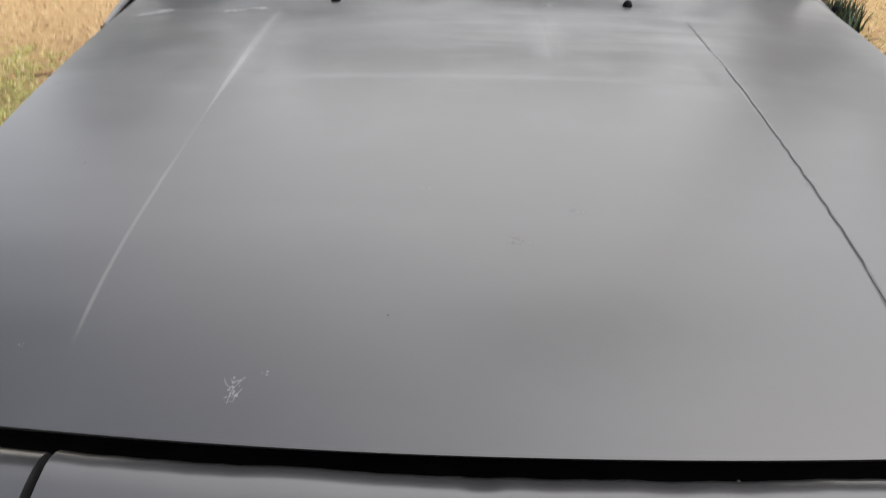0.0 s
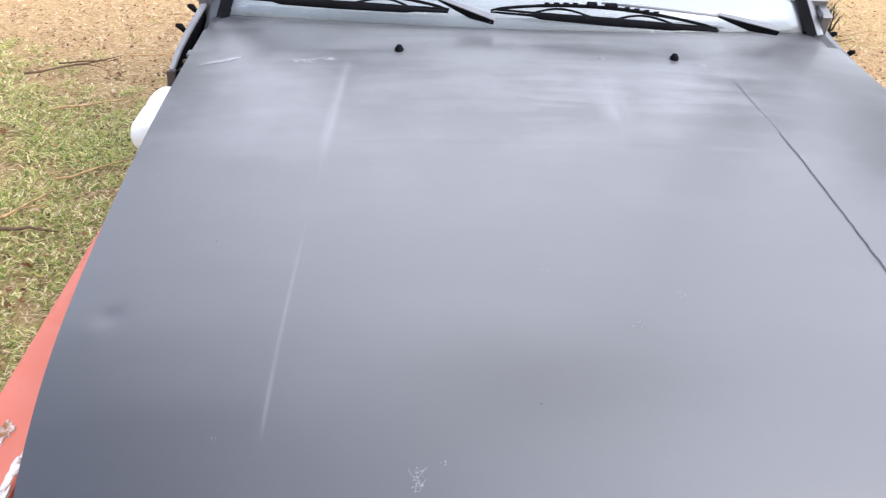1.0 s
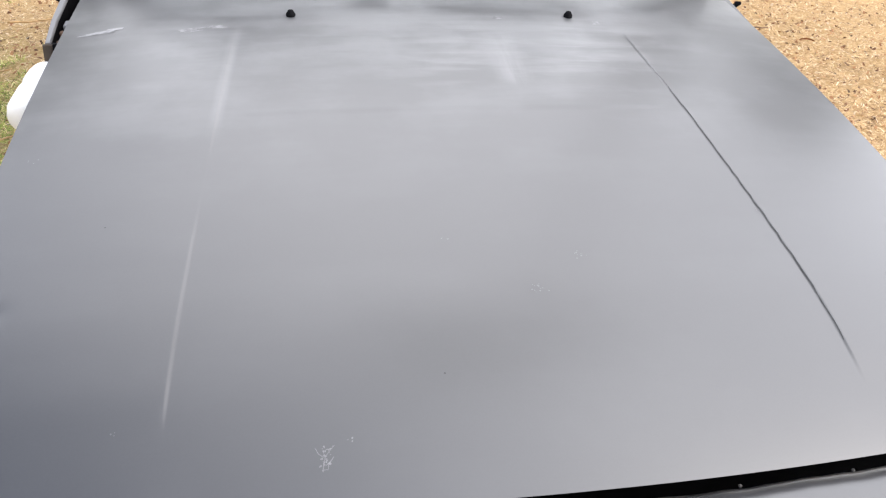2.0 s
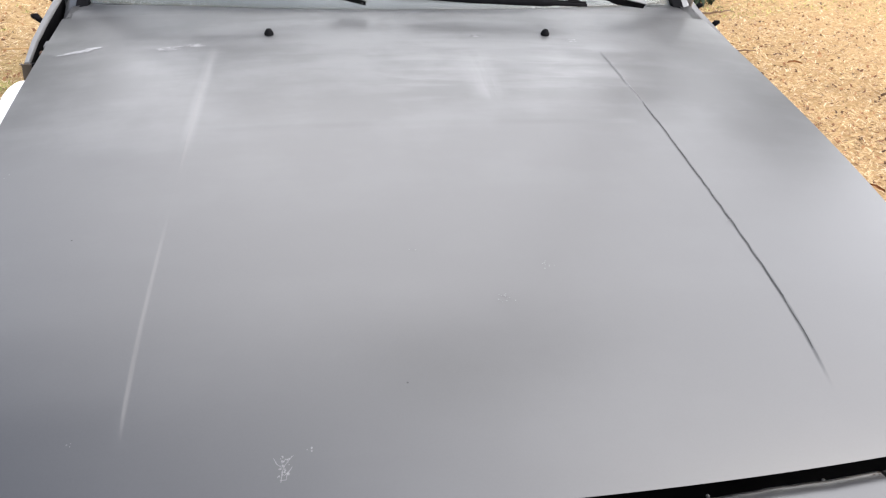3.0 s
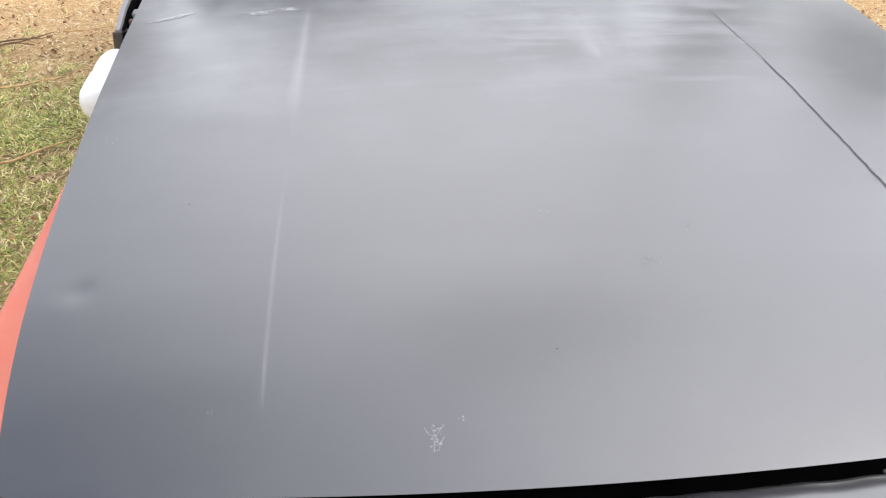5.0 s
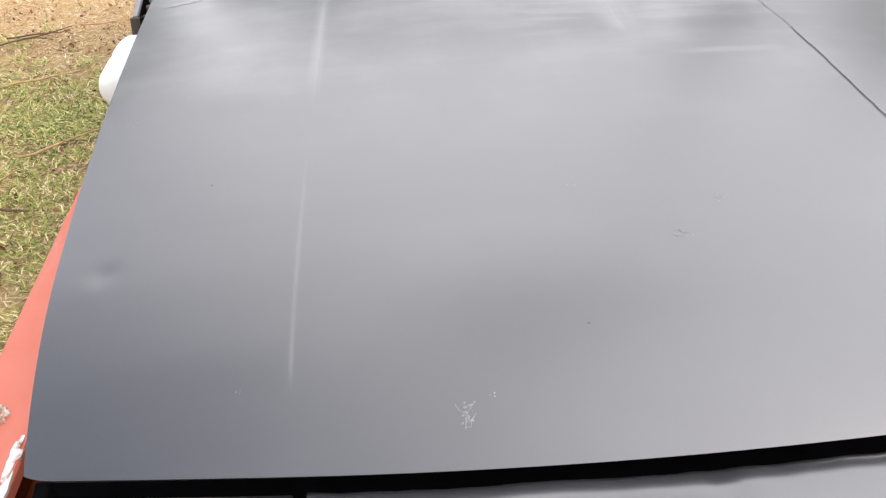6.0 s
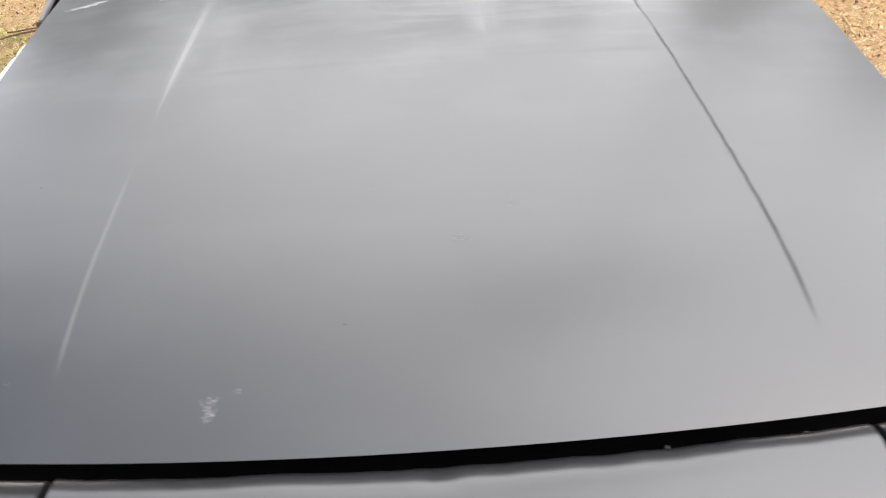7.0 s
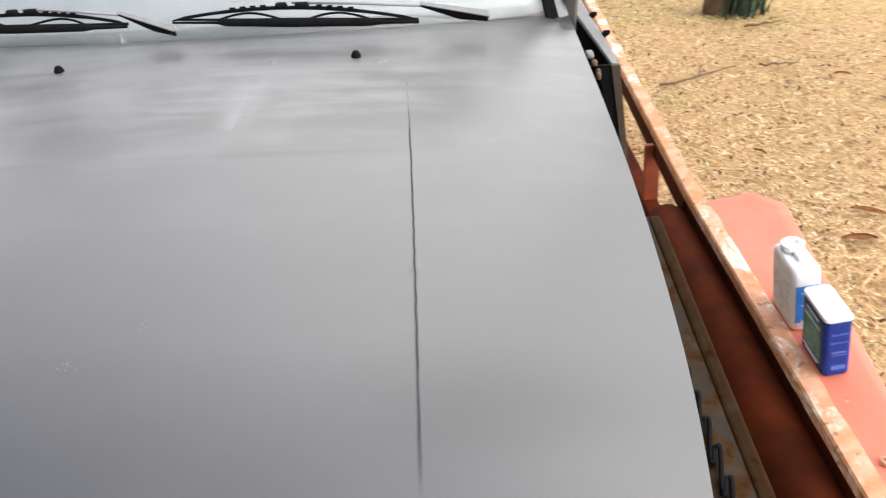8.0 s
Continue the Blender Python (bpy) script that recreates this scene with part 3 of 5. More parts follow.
def build_marks(hood):
    rng = random.Random(3)

    px, py = -0.226, 0.133
    claw = [[(px - 0.002, py - 0.012), (px - 0.001, py - 0.004), (px + 0.001, py + 0.004)],
            [(px + 0.001, py + 0.003), (px + 0.006, py + 0.009), (px + 0.010, py + 0.013)],
            [(px - 0.001, py + 0.002), (px - 0.006, py + 0.006), (px - 0.009, py + 0.012)],
            [(px + 0.001, py - 0.006), (px + 0.006, py - 0.002), (px + 0.009, py + 0.002)],
            [(px - 0.003, py - 0.010), (px + 0.003, py - 0.010), (px + 0.004, py - 0.004)]]
    strokes("paint_scratch", hood, claw, 0.0009, CHIP, "pale branching scratch in the primer")
    for cx, cy, n, wx, wy in SPECKLES:
        bm = bmesh.new()
        for _ in range(n):
            ox, oy, rr, a = cx + rng.gauss(0, wx), cy + rng.gauss(0, wy), rng.uniform(0.0004, 0.0013), rng.uniform(0, 6)
            ring = []
            for k in range(6):
                qx, qy = ox + math.cos(a + k * 1.047) * rr * rng.uniform(0.6, 1.3), oy + math.sin(a + k * 1.047) * rr * rng.uniform(0.6, 1.3)
                ring.append(bm.verts.new((qx, qy, float(hood_z(qx, qy)) + 0.0004)))
            bm.faces.new(ring)
        part("paint_chip", bm, CHIP, hood, "cluster of small pale chips", CAR)
    # shaded and bright faces of the crease step, drawn on as coloured lines
    groove = [(0.002 + float(crease_x(0.172 + 0.80 * k / 60)) + rng.uniform(-0.0007, 0.0007), 0.172 + 0.80 * k / 60) for k in range(61)]
    strokes("crease_shading", hood, [groove[4:10]], 0.0010, SHADE_AND_SPECK, "thin end of the painted dark crease line")
    strokes("crease_shading", hood, [groove[50:]], 0.0022, CHIP, "pale line painted where the crease dies away", 0.0012)
    strokes("crease_shading", hood, [groove[45:51]], 0.0007, SHADE_AND_SPECK, "thin end of the painted dark crease line")
    strokes("crease_shading", hood, [groove[9:46]], 0.0019, SHADE_AND_SPECK, "dark line painted for the shade of the pressed crease")
    for cx, cy, half in ((0.123, 1.036, 0.014), (0.309, 1.022, 0.008), (-0.590, 1.019, 0.032), (-0.56, 1.027, 0.016), (-0.43, 1.003, 0.026), (-0.385, 1.013, 0.014)):
        lines = []
        for k in range(5):
            a, o, h = rng.uniform(0.5, 1), rng.uniform(-0.35, 0.35) * half, rng.uniform(-0.007, 0.007)
            lines.append([(cx + o + half * a * v, cy + h + half * 0.12 * v + rng.uniform(-0.0008, 0.0008)) for v in (-1, -0.6, -0.2, 0.2, 0.6, 1)])
        strokes("paint_smear", hood, lines, 0.0042, SMEAR, "thin pale smear rubbed into the primer")
    for cx, cy in ((-0.097, 0.213), (-0.481, 0.47)):
        strokes("dark_speck", hood, [[(cx - 0.0011, cy), (cx, cy), (cx + 0.0011, cy)]], 0.002, SHADE_AND_SPECK, "small dark speck")


def build_jets(car):
    for jx, jy in ((-0.259, 1.052), (0.262, 1.047)):
        bm = lathe([(0.0085, 0.0), (0.0085, 0.004), (0.0062, 0.008), (0.005, 0.0105), (0.0, 0.012)], 14)
        box((0.004, 0.005, 0.004), (0, -0.0045, 0.006), 0.001, 1, bm)
        part("washer_jet", bm, BLACK_TRIM, car, "small black washer nozzle", CAR @ Matrix.Translation((jx, jy, float(hood_z(jx, jy)) - 0.0005)), True)


NOSE = [(0.004, -0.040), (0.003, -0.020), (0.0005, -0.0145), (-0.005, -0.0105), (-0.013, -0.0070), (-0.023, -0.0056), (-0.038, -0.0064), (-0.07, -0.0115), (-0.11, -0.020), (-0.145, -0.036), (-0.168, -0.066), (-0.178, -0.10), (-0.176, -0.16), (-0.16, -0.165)]


def nose_strip(name, car, x0, x1, dy, dz, label, wobble=0.0, taper=0.0):
    """A panel ahead of the bonnet: a top that falls forward and rolls over into a front face, its outer end drawn in."""
    nx = 60
    verts = []
    for i in range(nx):
        x = x0 + (x1 - x0) * i / (nx - 1)
        fy = hood_front(x) - dy
        fz = float(hood_plain(x, hood_front(x))) - dz
        for k, (a, b) in enumerate(NOSE):
            w = wobble * 2.2 * (noise.noise(Vector((x * 9, 3, 1))) + 0.5 * noise.noise(Vector((x * 31, 7, 1)))) if 0 < k < 6 else 0.0
            dent = -0.0035 * math.exp(-((x + 0.012) / 0.012) ** 2 - ((a + 0.008) / 0.012) ** 2) if wobble else 0.0
            out = (i if x1 > -x0 else nx - 1 - i) / (nx - 1)
            verts.append((x + math.copysign(taper, x) * out * min(a, 0.0), fy + a + w * 0.7, fz + b + w * 0.5 + dent))
    n = len(NOSE)
    faces = [(i * n + k, (i + 1) * n + k, (i + 1) * n + k + 1, i * n + k + 1) for i in range(nx - 1) for k in range(n - 1)]
    base = len(verts)
    verts += verts[:n] + verts[(nx - 1) * n:nx * n]
    faces += [tuple(base + k for k in range(n)), tuple(base + n + k for k in range(n - 1, -1, -1))]
    return sheet(name, verts, faces, PRIMER, car, label, CAR)


def build_nose(car):
    nose_strip("nose_panel", car, -0.370, 0.401, 0.003, 0.0085, "charcoal primer nose panel with a wavy dented edge", 0.0012)
    for a, b in ((-0.604, -0.385), (0.416, 0.606)):
        nose_strip("headlight_cover", car, a, b, -0.001, 0.0175, "closed charcoal primer headlight cover", 0.0, 0.15)
    for s in (-1, 1):
        y, z = hood_front(0.61), float(hood_plain(0.61, hood_front(0.61)))
        bm = prism([(s * 0.608, y + 0.03), (s * 0.622, y + 0.03), (s * 0.617, y - 0.02), (s * 0.600, y - 0.12), (s * 0.590, y - 0.12), (s * 0.605, y - 0.02)], 0.14, "Z", z - 0.105, 0.002)
        part("headlight_bucket", bm, DARK, car, "near-black side of the headlight bucket", CAR)
    # rust flakes along the lip of one cover and a pale knock on its top
    rng = random.Random(21)
    back = [(-a, b) for a, b in NOSE[3:10]]
    for name, n, cx, wx, ca, wa, size, mat, label in (("rust_flake", 9, 0.433, 0.018, -0.0050, 0.002, 0.0017, STRIP, "brown rust flakes on the panel lip"), ("rust_flake", 5, 0.395, 0.005, -0.0050, 0.002, 0.0012, STRIP, "brown rust flakes on the panel lip"), ("paint_chip", 4, 0.447, 0.004, -0.028, 0.003, 0.0014, CHIP, "pale knock in the primer")):
        bm = bmesh.new()
        for _ in range(n):
            ox, oa, turn = cx + rng.uniform(-1, 1) * wx, ca + rng.uniform(-1, 1) * wa, rng.uniform(0, 6)
            ring = []
            for k in range(6):
                q = size * rng.uniform(0.4, 1.2)
                x, a = ox + 1.6 * q * math.cos(turn + k * 1.047), oa + q * math.sin(turn + k * 1.047)
                dy, dz = (-0.001, 0.0175) if cx > 0.41 else (0.003, 0.0085)
                z = float(np.interp(-a, [p[0] for p in back], [p[1] for p in back]))
                ring.append(bm.verts.new((x, hood_front(x) - dy + a, float(hood_plain(x, hood_front(x))) - dz + z + 0.0009)))
            bm.faces.new(ring)
        part(name, bm, mat, car, label, CAR)
    # near-black sheets behind the gaps, their deep shade put into the colour
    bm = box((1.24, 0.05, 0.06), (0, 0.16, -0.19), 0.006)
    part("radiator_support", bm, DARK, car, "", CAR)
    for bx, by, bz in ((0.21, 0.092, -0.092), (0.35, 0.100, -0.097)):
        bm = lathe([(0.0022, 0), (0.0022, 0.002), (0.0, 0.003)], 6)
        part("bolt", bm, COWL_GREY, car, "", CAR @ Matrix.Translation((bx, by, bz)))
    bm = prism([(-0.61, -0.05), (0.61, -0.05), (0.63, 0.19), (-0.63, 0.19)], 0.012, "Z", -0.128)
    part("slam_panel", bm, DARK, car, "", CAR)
    # bumper under the nose
    bm = box((1.36, 0.13, 0.16), (0, -0.06, -0.38), 0.035, 4)
    part("bumper", bm, BLACK_TRIM, car, "plain black plastic bumper", CAR, True)
    bm = box((1.2, 0.04, 0.12), (0, 0.0, -0.27), 0.01)
    part("grille", bm, DARK, car, "", CAR)


def build_screen(car):
    # cowl behind the bonnet
    nx = 40
    verts = []
    for i in range(nx):
        x = -0.64 + 1.28 * i / (nx - 1)
        y, z = hood_rear(x), float(hood_plain(x, hood_rear(x)))
        deep = 1.188 + 0.100 * (x / 0.632) ** 2 - y
        for a, b in ((0.0015, -0.0012), (deep * 0.4, -0.002), (deep * 0.8, -0.005), (deep, -0.008), (deep + 0.010, -0.06)):
            verts.append((x, y + a, z + b))
    n = 5
    faces = [(i * n + k, (i + 1) * n + k, (i + 1) * n + k + 1, i * n + k + 1) for i in range(nx - 1) for k in range(n - 1)]
    sheet("cowl", verts, faces, PRIMER, car, "charcoal primer cowl below the windscreen", CAR)

    for s, out in ((-1, 0.652), (1, 0.668)):
        bm = bmesh.new()
        n = 7
        grid = []
        for j in range(n):
            v = j / (n - 1)
            row = []
            for i in range(n):
                x = 0.636 + (out - 0.004 * v - 0.636) * i / (n - 1)
                y0 = hood_rear(x) + 0.003
                y = y0 + (1.38 - y0) * v
                row.append(bm.verts.new((s * x, y, float(hood_plain(x, y0)) - 0.003 + 0.004 * v)))
            grid.append(row)
        for j in range(n - 1):
            for i in range(n - 1):
                q = (grid[j][i], grid[j][i + 1], grid[j + 1][i + 1], grid[j + 1][i])
                bm.faces.new(q if s > 0 else q[::-1])
        bmesh.ops.solidify(bm, geom=list(bm.faces), thickness=0.004)
        part("scuttle_corner", bm, PRIMER, car, "charcoal primer scuttle corner under the pillar", CAR, True)

    def pane(dz, inset, thick):
        bm = bmesh.new()
        rings = []
        for j in range(12):
            v = j / 11
            row = []
            for i in range(25):
                u = -1 + 2 * i / 24
                hw = (0.632 - 0.10 * v) - inset
                y = 1.176 + 0.66 * v + 0.100 * u * u * (1 - v)
                row.append((u * hw, y, 0.41 * v - 0.022 - 0.026 * u * u + dz))
            rings.append(row)
        top = [[bm.verts.new(p) for p in r] for r in rings]
        low = [[bm.verts.new((p[0], p[1] + thick * 0.5, p[2] - thick * 0.85)) for p in r] for r in rings]
        for j in range(11):
            for i in range(24):
                bm.faces.new((top[j][i], top[j][i + 1], top[j + 1][i + 1], top[j + 1][i]))
                bm.faces.new((low[j][i], low[j + 1][i], low[j + 1][i + 1], low[j][i + 1]))
        for j in range(11):
            bm.faces.new((top[j][0], top[j + 1][0], low[j + 1][0], low[j][0]))
            bm.faces.new((top[j][24], low[j][24], low[j + 1][24], top[j + 1][24]))
        for i in range(24):
            bm.faces.new((top[0][i], low[0][i], low[0][i + 1], top[0][i + 1]))
            bm.faces.new((top[11][i], top[11][i + 1], low[11][i + 1], low[11][i]))
        return bm

    ws = part("windscreen", pane(0.0, 0.0, 0.005), GLASS, car, "clear windscreen with a pale shade behind it", CAR, True)
    ws.visible_shadow = False
    part("sunshade", pane(-0.012, 0.004, 0.003), SHADE, car, "pale blue-grey sunshade behind the glass", CAR, True)

    def strip(s, inner, outer, tops, low):
        """A bar beside the glass, lofted up its edge."""
        bm = bmesh.new()
        rings = []
        for v in (-0.06, 0.02, 0.12, 0.3, 0.6, 1.0):
            hw, y, z = 0.632 - 0.10 * v, 1.276 + 0.56 * v, 0.41 * v - 0.048
            k = 1 - 0.25 * v
            cut_ = [(hw + inner * k, z + tops[0]), (hw + (inner * 0.3 + outer * 0.7) * k, z + (tops[0] * 0.4 + tops[1] * 0.6)), (hw + outer * k, z + tops[1]), (hw + outer * k, z - low), (hw + inner * k, z - low)]
            rings.append([bm.verts.new((s * a, y, c)) for a, c in cut_])
        for r0, r1 in zip(rings, rings[1:]):
            for i in range(5):
                bm.faces.new((r0[i], r0[(i + 1) % 5], r1[(i + 1) % 5], r1[i]))
        bm.faces.new(rings[0])
        bm.faces.new(rings[-1][::-1])
        return bm

    for s in (-1, 1):
        pl = part("a_pillar", strip(s, 0.010, 0.034, (0.004, -0.010), 0.05), PRIMER, car, "charcoal primer windscreen pillar", CAR)
        part("rubber_seal", strip(s, -0.012, 0.0095, (0.003, 0.006), 0.012), RUBBER, pl, "black rubber screen seal", CAR)


def slab(points, off):
    """A flat plate: an outline in space, given thickness along off."""
    bm = bmesh.new()
    lo = [bm.verts.new(p) for p in points]
    hi = [bm.verts.new(p + off) for p in points]
    n = len(lo)
    bm.faces.new(lo[::-1])
    bm.faces.new(hi)
    for i in range(n):
        bm.faces.new((lo[i], lo[(i + 1) % n], hi[(i + 1) % n], hi[i]))
    return bm


def build_wiper(car, pivot, elbow, hub, left, right):
    """A channel-shaped arm with a deep black skirt and a top coloured as if lit, a thin rod, and a bowed blade with
    yokes, clips and rubber.
    """
    p, e, h, l, r = (Vector(q) for q in (pivot, elbow, hub, left, right))
    up, back = Vector((0, -0.53, 0.85)), Vector((0, 0.85, 0.53))
    a = (e - p).normalized()
    p0, e0 = p - a * 0.004 + up * 0.008, e + up * 0.004
    skirt = [p0, p0 - up * 0.013, p.lerp(e, 0.40) - up * 0.015, e - up * 0.001, e0]
    w = part("wiper", slab(skirt, back * 0.005), BLACK_TRIM, car, "black windscreen wiper with a sky-grey painted arm top", CAR)
    # grey plate that paints the sky's reflection on the arm's upper face
    part("arm_top", slab([p0, e0, e0 + back * 0.006, p0 + back * 0.013], up * 0.0025), ARM_GREY, w, "arm top painted grey for the sky reflected on it", CAR)
    part("cap", lathe([(0.007, 0), (0.007, 0.008), (0.005, 0.011), (0, 0.012)], 12), ARM_GREY, w, "grey pivot cap", CAR @ Matrix.Translation(p + back * 0.006 - up * 0.004), True)
    part("rod", tube([e + up * 0.003, e.lerp(h, 0.5) + up * 0.008, h + up * 0.008], [0.0028, 0.0024, 0.0024], 6), ARM_GREY, w, "thin grey rod", CAR, True)
    bow = (h - l.lerp(r, 0.5)) * 0.88

    def along(k, lift):
        return l.lerp(r, k) + bow * lift

    arch = [along(k / 20, 0.12 + 0.88 * math.sin(math.pi * k / 20) ** 0.8) for k in range(21)]
    part("bridge", tube(arch, [0.0014] + [0.0030] * 4 + [0.0036] * 11 + [0.0030] * 4 + [0.0014], 6), BLACK_TRIM, w, "", CAR, True)
    part("rail", tube([along(0.03 + 0.97 * k / 8, 0.20) for k in range(9)], 0.0022, 6), BLACK_TRIM, w, "", CAR, True)
    for k0, k1 in ((0.20, 0.44), (0.56, 0.80)):
        pts = [along(k0 + (k1 - k0) * k / 8, 0.24 + 0.40 * math.sin(math.pi * k / 8)) for k in range(9)]
        part("yoke", tube(pts, 0.0022, 6), BLACK_TRIM, w, "", CAR, True)
    part("rubber", tube([along(k, 0.0) for k in (0.0, 0.18, 0.22, 0.5, 0.8, 0.85, 1.0)], [0.0022, 0.0032, 0.0080, 0.0098, 0.0085, 0.0050, 0.0036], 8, squash=0.9), RUBBER, w, "", CAR, True)
    for k0 in (0.255, 0.61):
        for k in range(4):
            q = k0 + 0.042 * k
            part("clip", box((0.011, 0.004, 0.0028), along(q, 0.12 + 0.88 * math.sin(math.pi * q) ** 0.8) + up * 0.0075, 0.0008, 1), BLACK_TRIM, w, "", CAR)
    for k, size in ((0.455, (0.022, 0.012, 0.011)), (0.54, (0.026, 0.013, 0.012))):
        part("hub", box(size, along(k, 1.0) + up * 0.006, 0.004, 2), BLACK_TRIM, w, "", CAR)


def build_stub(car, s):
    """Black inner wing plate with a grey folded top that runs from beside the bonnet's rear corner to the pillar."""
    if s > 0:
        top = [(0.741, 1.165, -0.112), (0.736, 1.20, -0.108), (0.724, 1.27, -0.099), (0.709, 1.34, -0.087), (0.692, 1.42, -0.066)]
        drop, splay, wide = 0.215, 0.036, (0.008, 0.010, 0.013, 0.015, 0.016)
    else:
        top = [(0.684, 1.040, -0.064), (0.689, 1.12, -0.060), (0.687, 1.20, -0.054), (0.680, 1.28, -0.045), (0.668, 1.36, -0.030)]
        drop, splay, wide = 0.10, 0.012, (0.005, 0.006, 0.0065, 0.007, 0.008)
    bm = bmesh.new()
    rings = []
    for a, b, c in top:
        rings.append([bm.verts.new((s * (a + w + e * splay), b, c - e * drop)) for w, e in ((-0.005, 0), (0.003, 0), (0.004, 1), (-0.004, 1))])
    for r0, r1 in zip(rings, rings[1:]):
        for k in range(4):
            bm.faces.new((r0[k], r0[(k + 1) % 4], r1[(k + 1) % 4], r1[k]))
    bm.faces.new(rings[0])
    bm.faces.new(rings[-1][::-1])
    st = part("wing_stub", bm, BLACK_TRIM, car, "black inner wing plate with a bent top edge", CAR)
    # flat folded top, a little rounded, tilted outwards
    bm = bmesh.new()
    rings = []
    for (a, b, c), w in zip(top, wide):
        rings.append([bm.verts.new((s * (a + dx * w), b, c + dz)) for dx, dz in ((-1.0, 0.000), (-0.8, 0.0035), (0.7, 0.0025), (1.0, -0.001), (0.9, -0.005), (-0.9, -0.004))])
    for r0, r1 in zip(rings, rings[1:]):
        for k in range(6):
            bm.faces.new((r0[k], r0[(k + 1) % 6], r1[(k + 1) % 6], r1[k]))
    bm.faces.new(rings[0])
    bm.faces.new(rings[-1][::-1])
    part("top_flange", bm, COWL_GREY, st, "grey folded flange", CAR)
    # the plate's front end, turned towards the bonnet, its lit outer face painted as a brown strip
    a0, b0, c0 = top[0]
    for name, x0, x1, dy, mat, label in (("front_return", -0.034, 0.004, 0.0, BLACK_TRIM, "black front return"), ("brown_strip", -0.008, 0.008, -0.004, STRIP, "dark brown outer strip painted for the lit face")):
        bm = slab([Vector((s * (a0 + x0), b0 + dy, c0)), Vector((s * (a0 + x1), b0 + dy, c0)), Vector((s * (a0 + x1 + splay), b0 + dy, c0 - drop)), Vector((s * (a0 + (x0 * 0.4) + splay), b0 + dy, c0 - drop))], Vector((0, 0.004, 0)))
        part(name, bm, mat, st, label, CAR)
    # added dark sheet that paints the shade between the flange and the bonnet
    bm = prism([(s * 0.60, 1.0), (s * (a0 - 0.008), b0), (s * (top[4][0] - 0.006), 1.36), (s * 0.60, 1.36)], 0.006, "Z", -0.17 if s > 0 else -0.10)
    part("dark_gap_fill", bm, DARK, st, "", CAR)
    hx = 0.682 if s > 0 else 0.668
    part("hinge", box((0.014, 0.024, 0.010), (s * hx, 1.125, -0.070), 0.004, 3), COWL_GREY, st, "grey hinge leaf", CAR, True)
    for dx, y, z, r in ((0.003, 1.092, -0.078, 0.006), (0.007, 1.070, -0.086, 0.005), (0.004, 1.050, -0.084, 0.005)):
        bm = lathe([(0.0, 0.0), (r, 0.001), (r, 0.008), (r * 0.6, 0.012), (0, 0.012)], 10)
        part("hinge_bolt", bm, HINGE, st, "rusty hinge bolt", CAR @ Matrix.Translation((s * (hx + dx), y, z)), True)
    for k in (2, 3):
        a, b, c = top[k]
        bm = tube([(s * (a + 0.010), b + 0.01, c - 0.006), (s * (a + 0.018), b + 0.01, c + 0.004), (s * (a + 0.024), b + 0.005, c + 0.008)], [0.005, 0.007, 0.004], 8)
        part("rubber_stop", bm, RUBBER, st, "small black rubber stop", CAR, True)


def build_wheel(car, at):
    m = Matrix.Translation(at)
    prof = [(0.170, -0.070), (0.205, -0.088), (0.245, -0.092), (0.272, -0.084), (0.284, -0.070), (0.288, -0.03), (0.288, 0.03), (0.284, 0.070), (0.272, 0.084), (0.245, 0.092), (0.205, 0.088), (0.170, 0.070)]
    wh = part("wheel", lathe([(0.0, -0.02), (0.05, -0.02), (0.06, 0.02), (0.14, 0.03), (0.165, 0.06), (0.175, 0.075), (0.175, -0.075), (0.165, -0.06), (0.14, -0.02)], 40, axis="X"), STEEL, car, "dusty steel road wheel", m, True)
    part("tyre", lathe(prof, 56, axis="X", closed=True), TYRE_SIDE, wh, "dusty brown-grey tyre", m, True)
    bm = bmesh.new()
    for k in range(44):
        a = math.tau * k / 44
        for x0, w, off in ((-0.060, 0.036, 0.0), (-0.020, 0.032, 0.5), (0.020, 0.032, 0.0), (0.060, 0.036, 0.5)):
            b = a + off * math.tau / 44
            bx = box((w, 0.030, 0.016), (0, 0, 0), 0.002, 1)
            bx.transform(Matrix.Rotation(b, 4, "X") @ Matrix.Translation((x0, 0, 0.287 if abs(x0) < 0.04 else 0.283)))
            tmp = bpy.data.meshes.new("lug")
            bx.to_mesh(tmp)
            bx.free()
            bm.from_mesh(tmp)
            bpy.data.meshes.remove(tmp)
    part("tread", bm, TYRE, wh, "grey dusty tread blocks with black grooves", m)


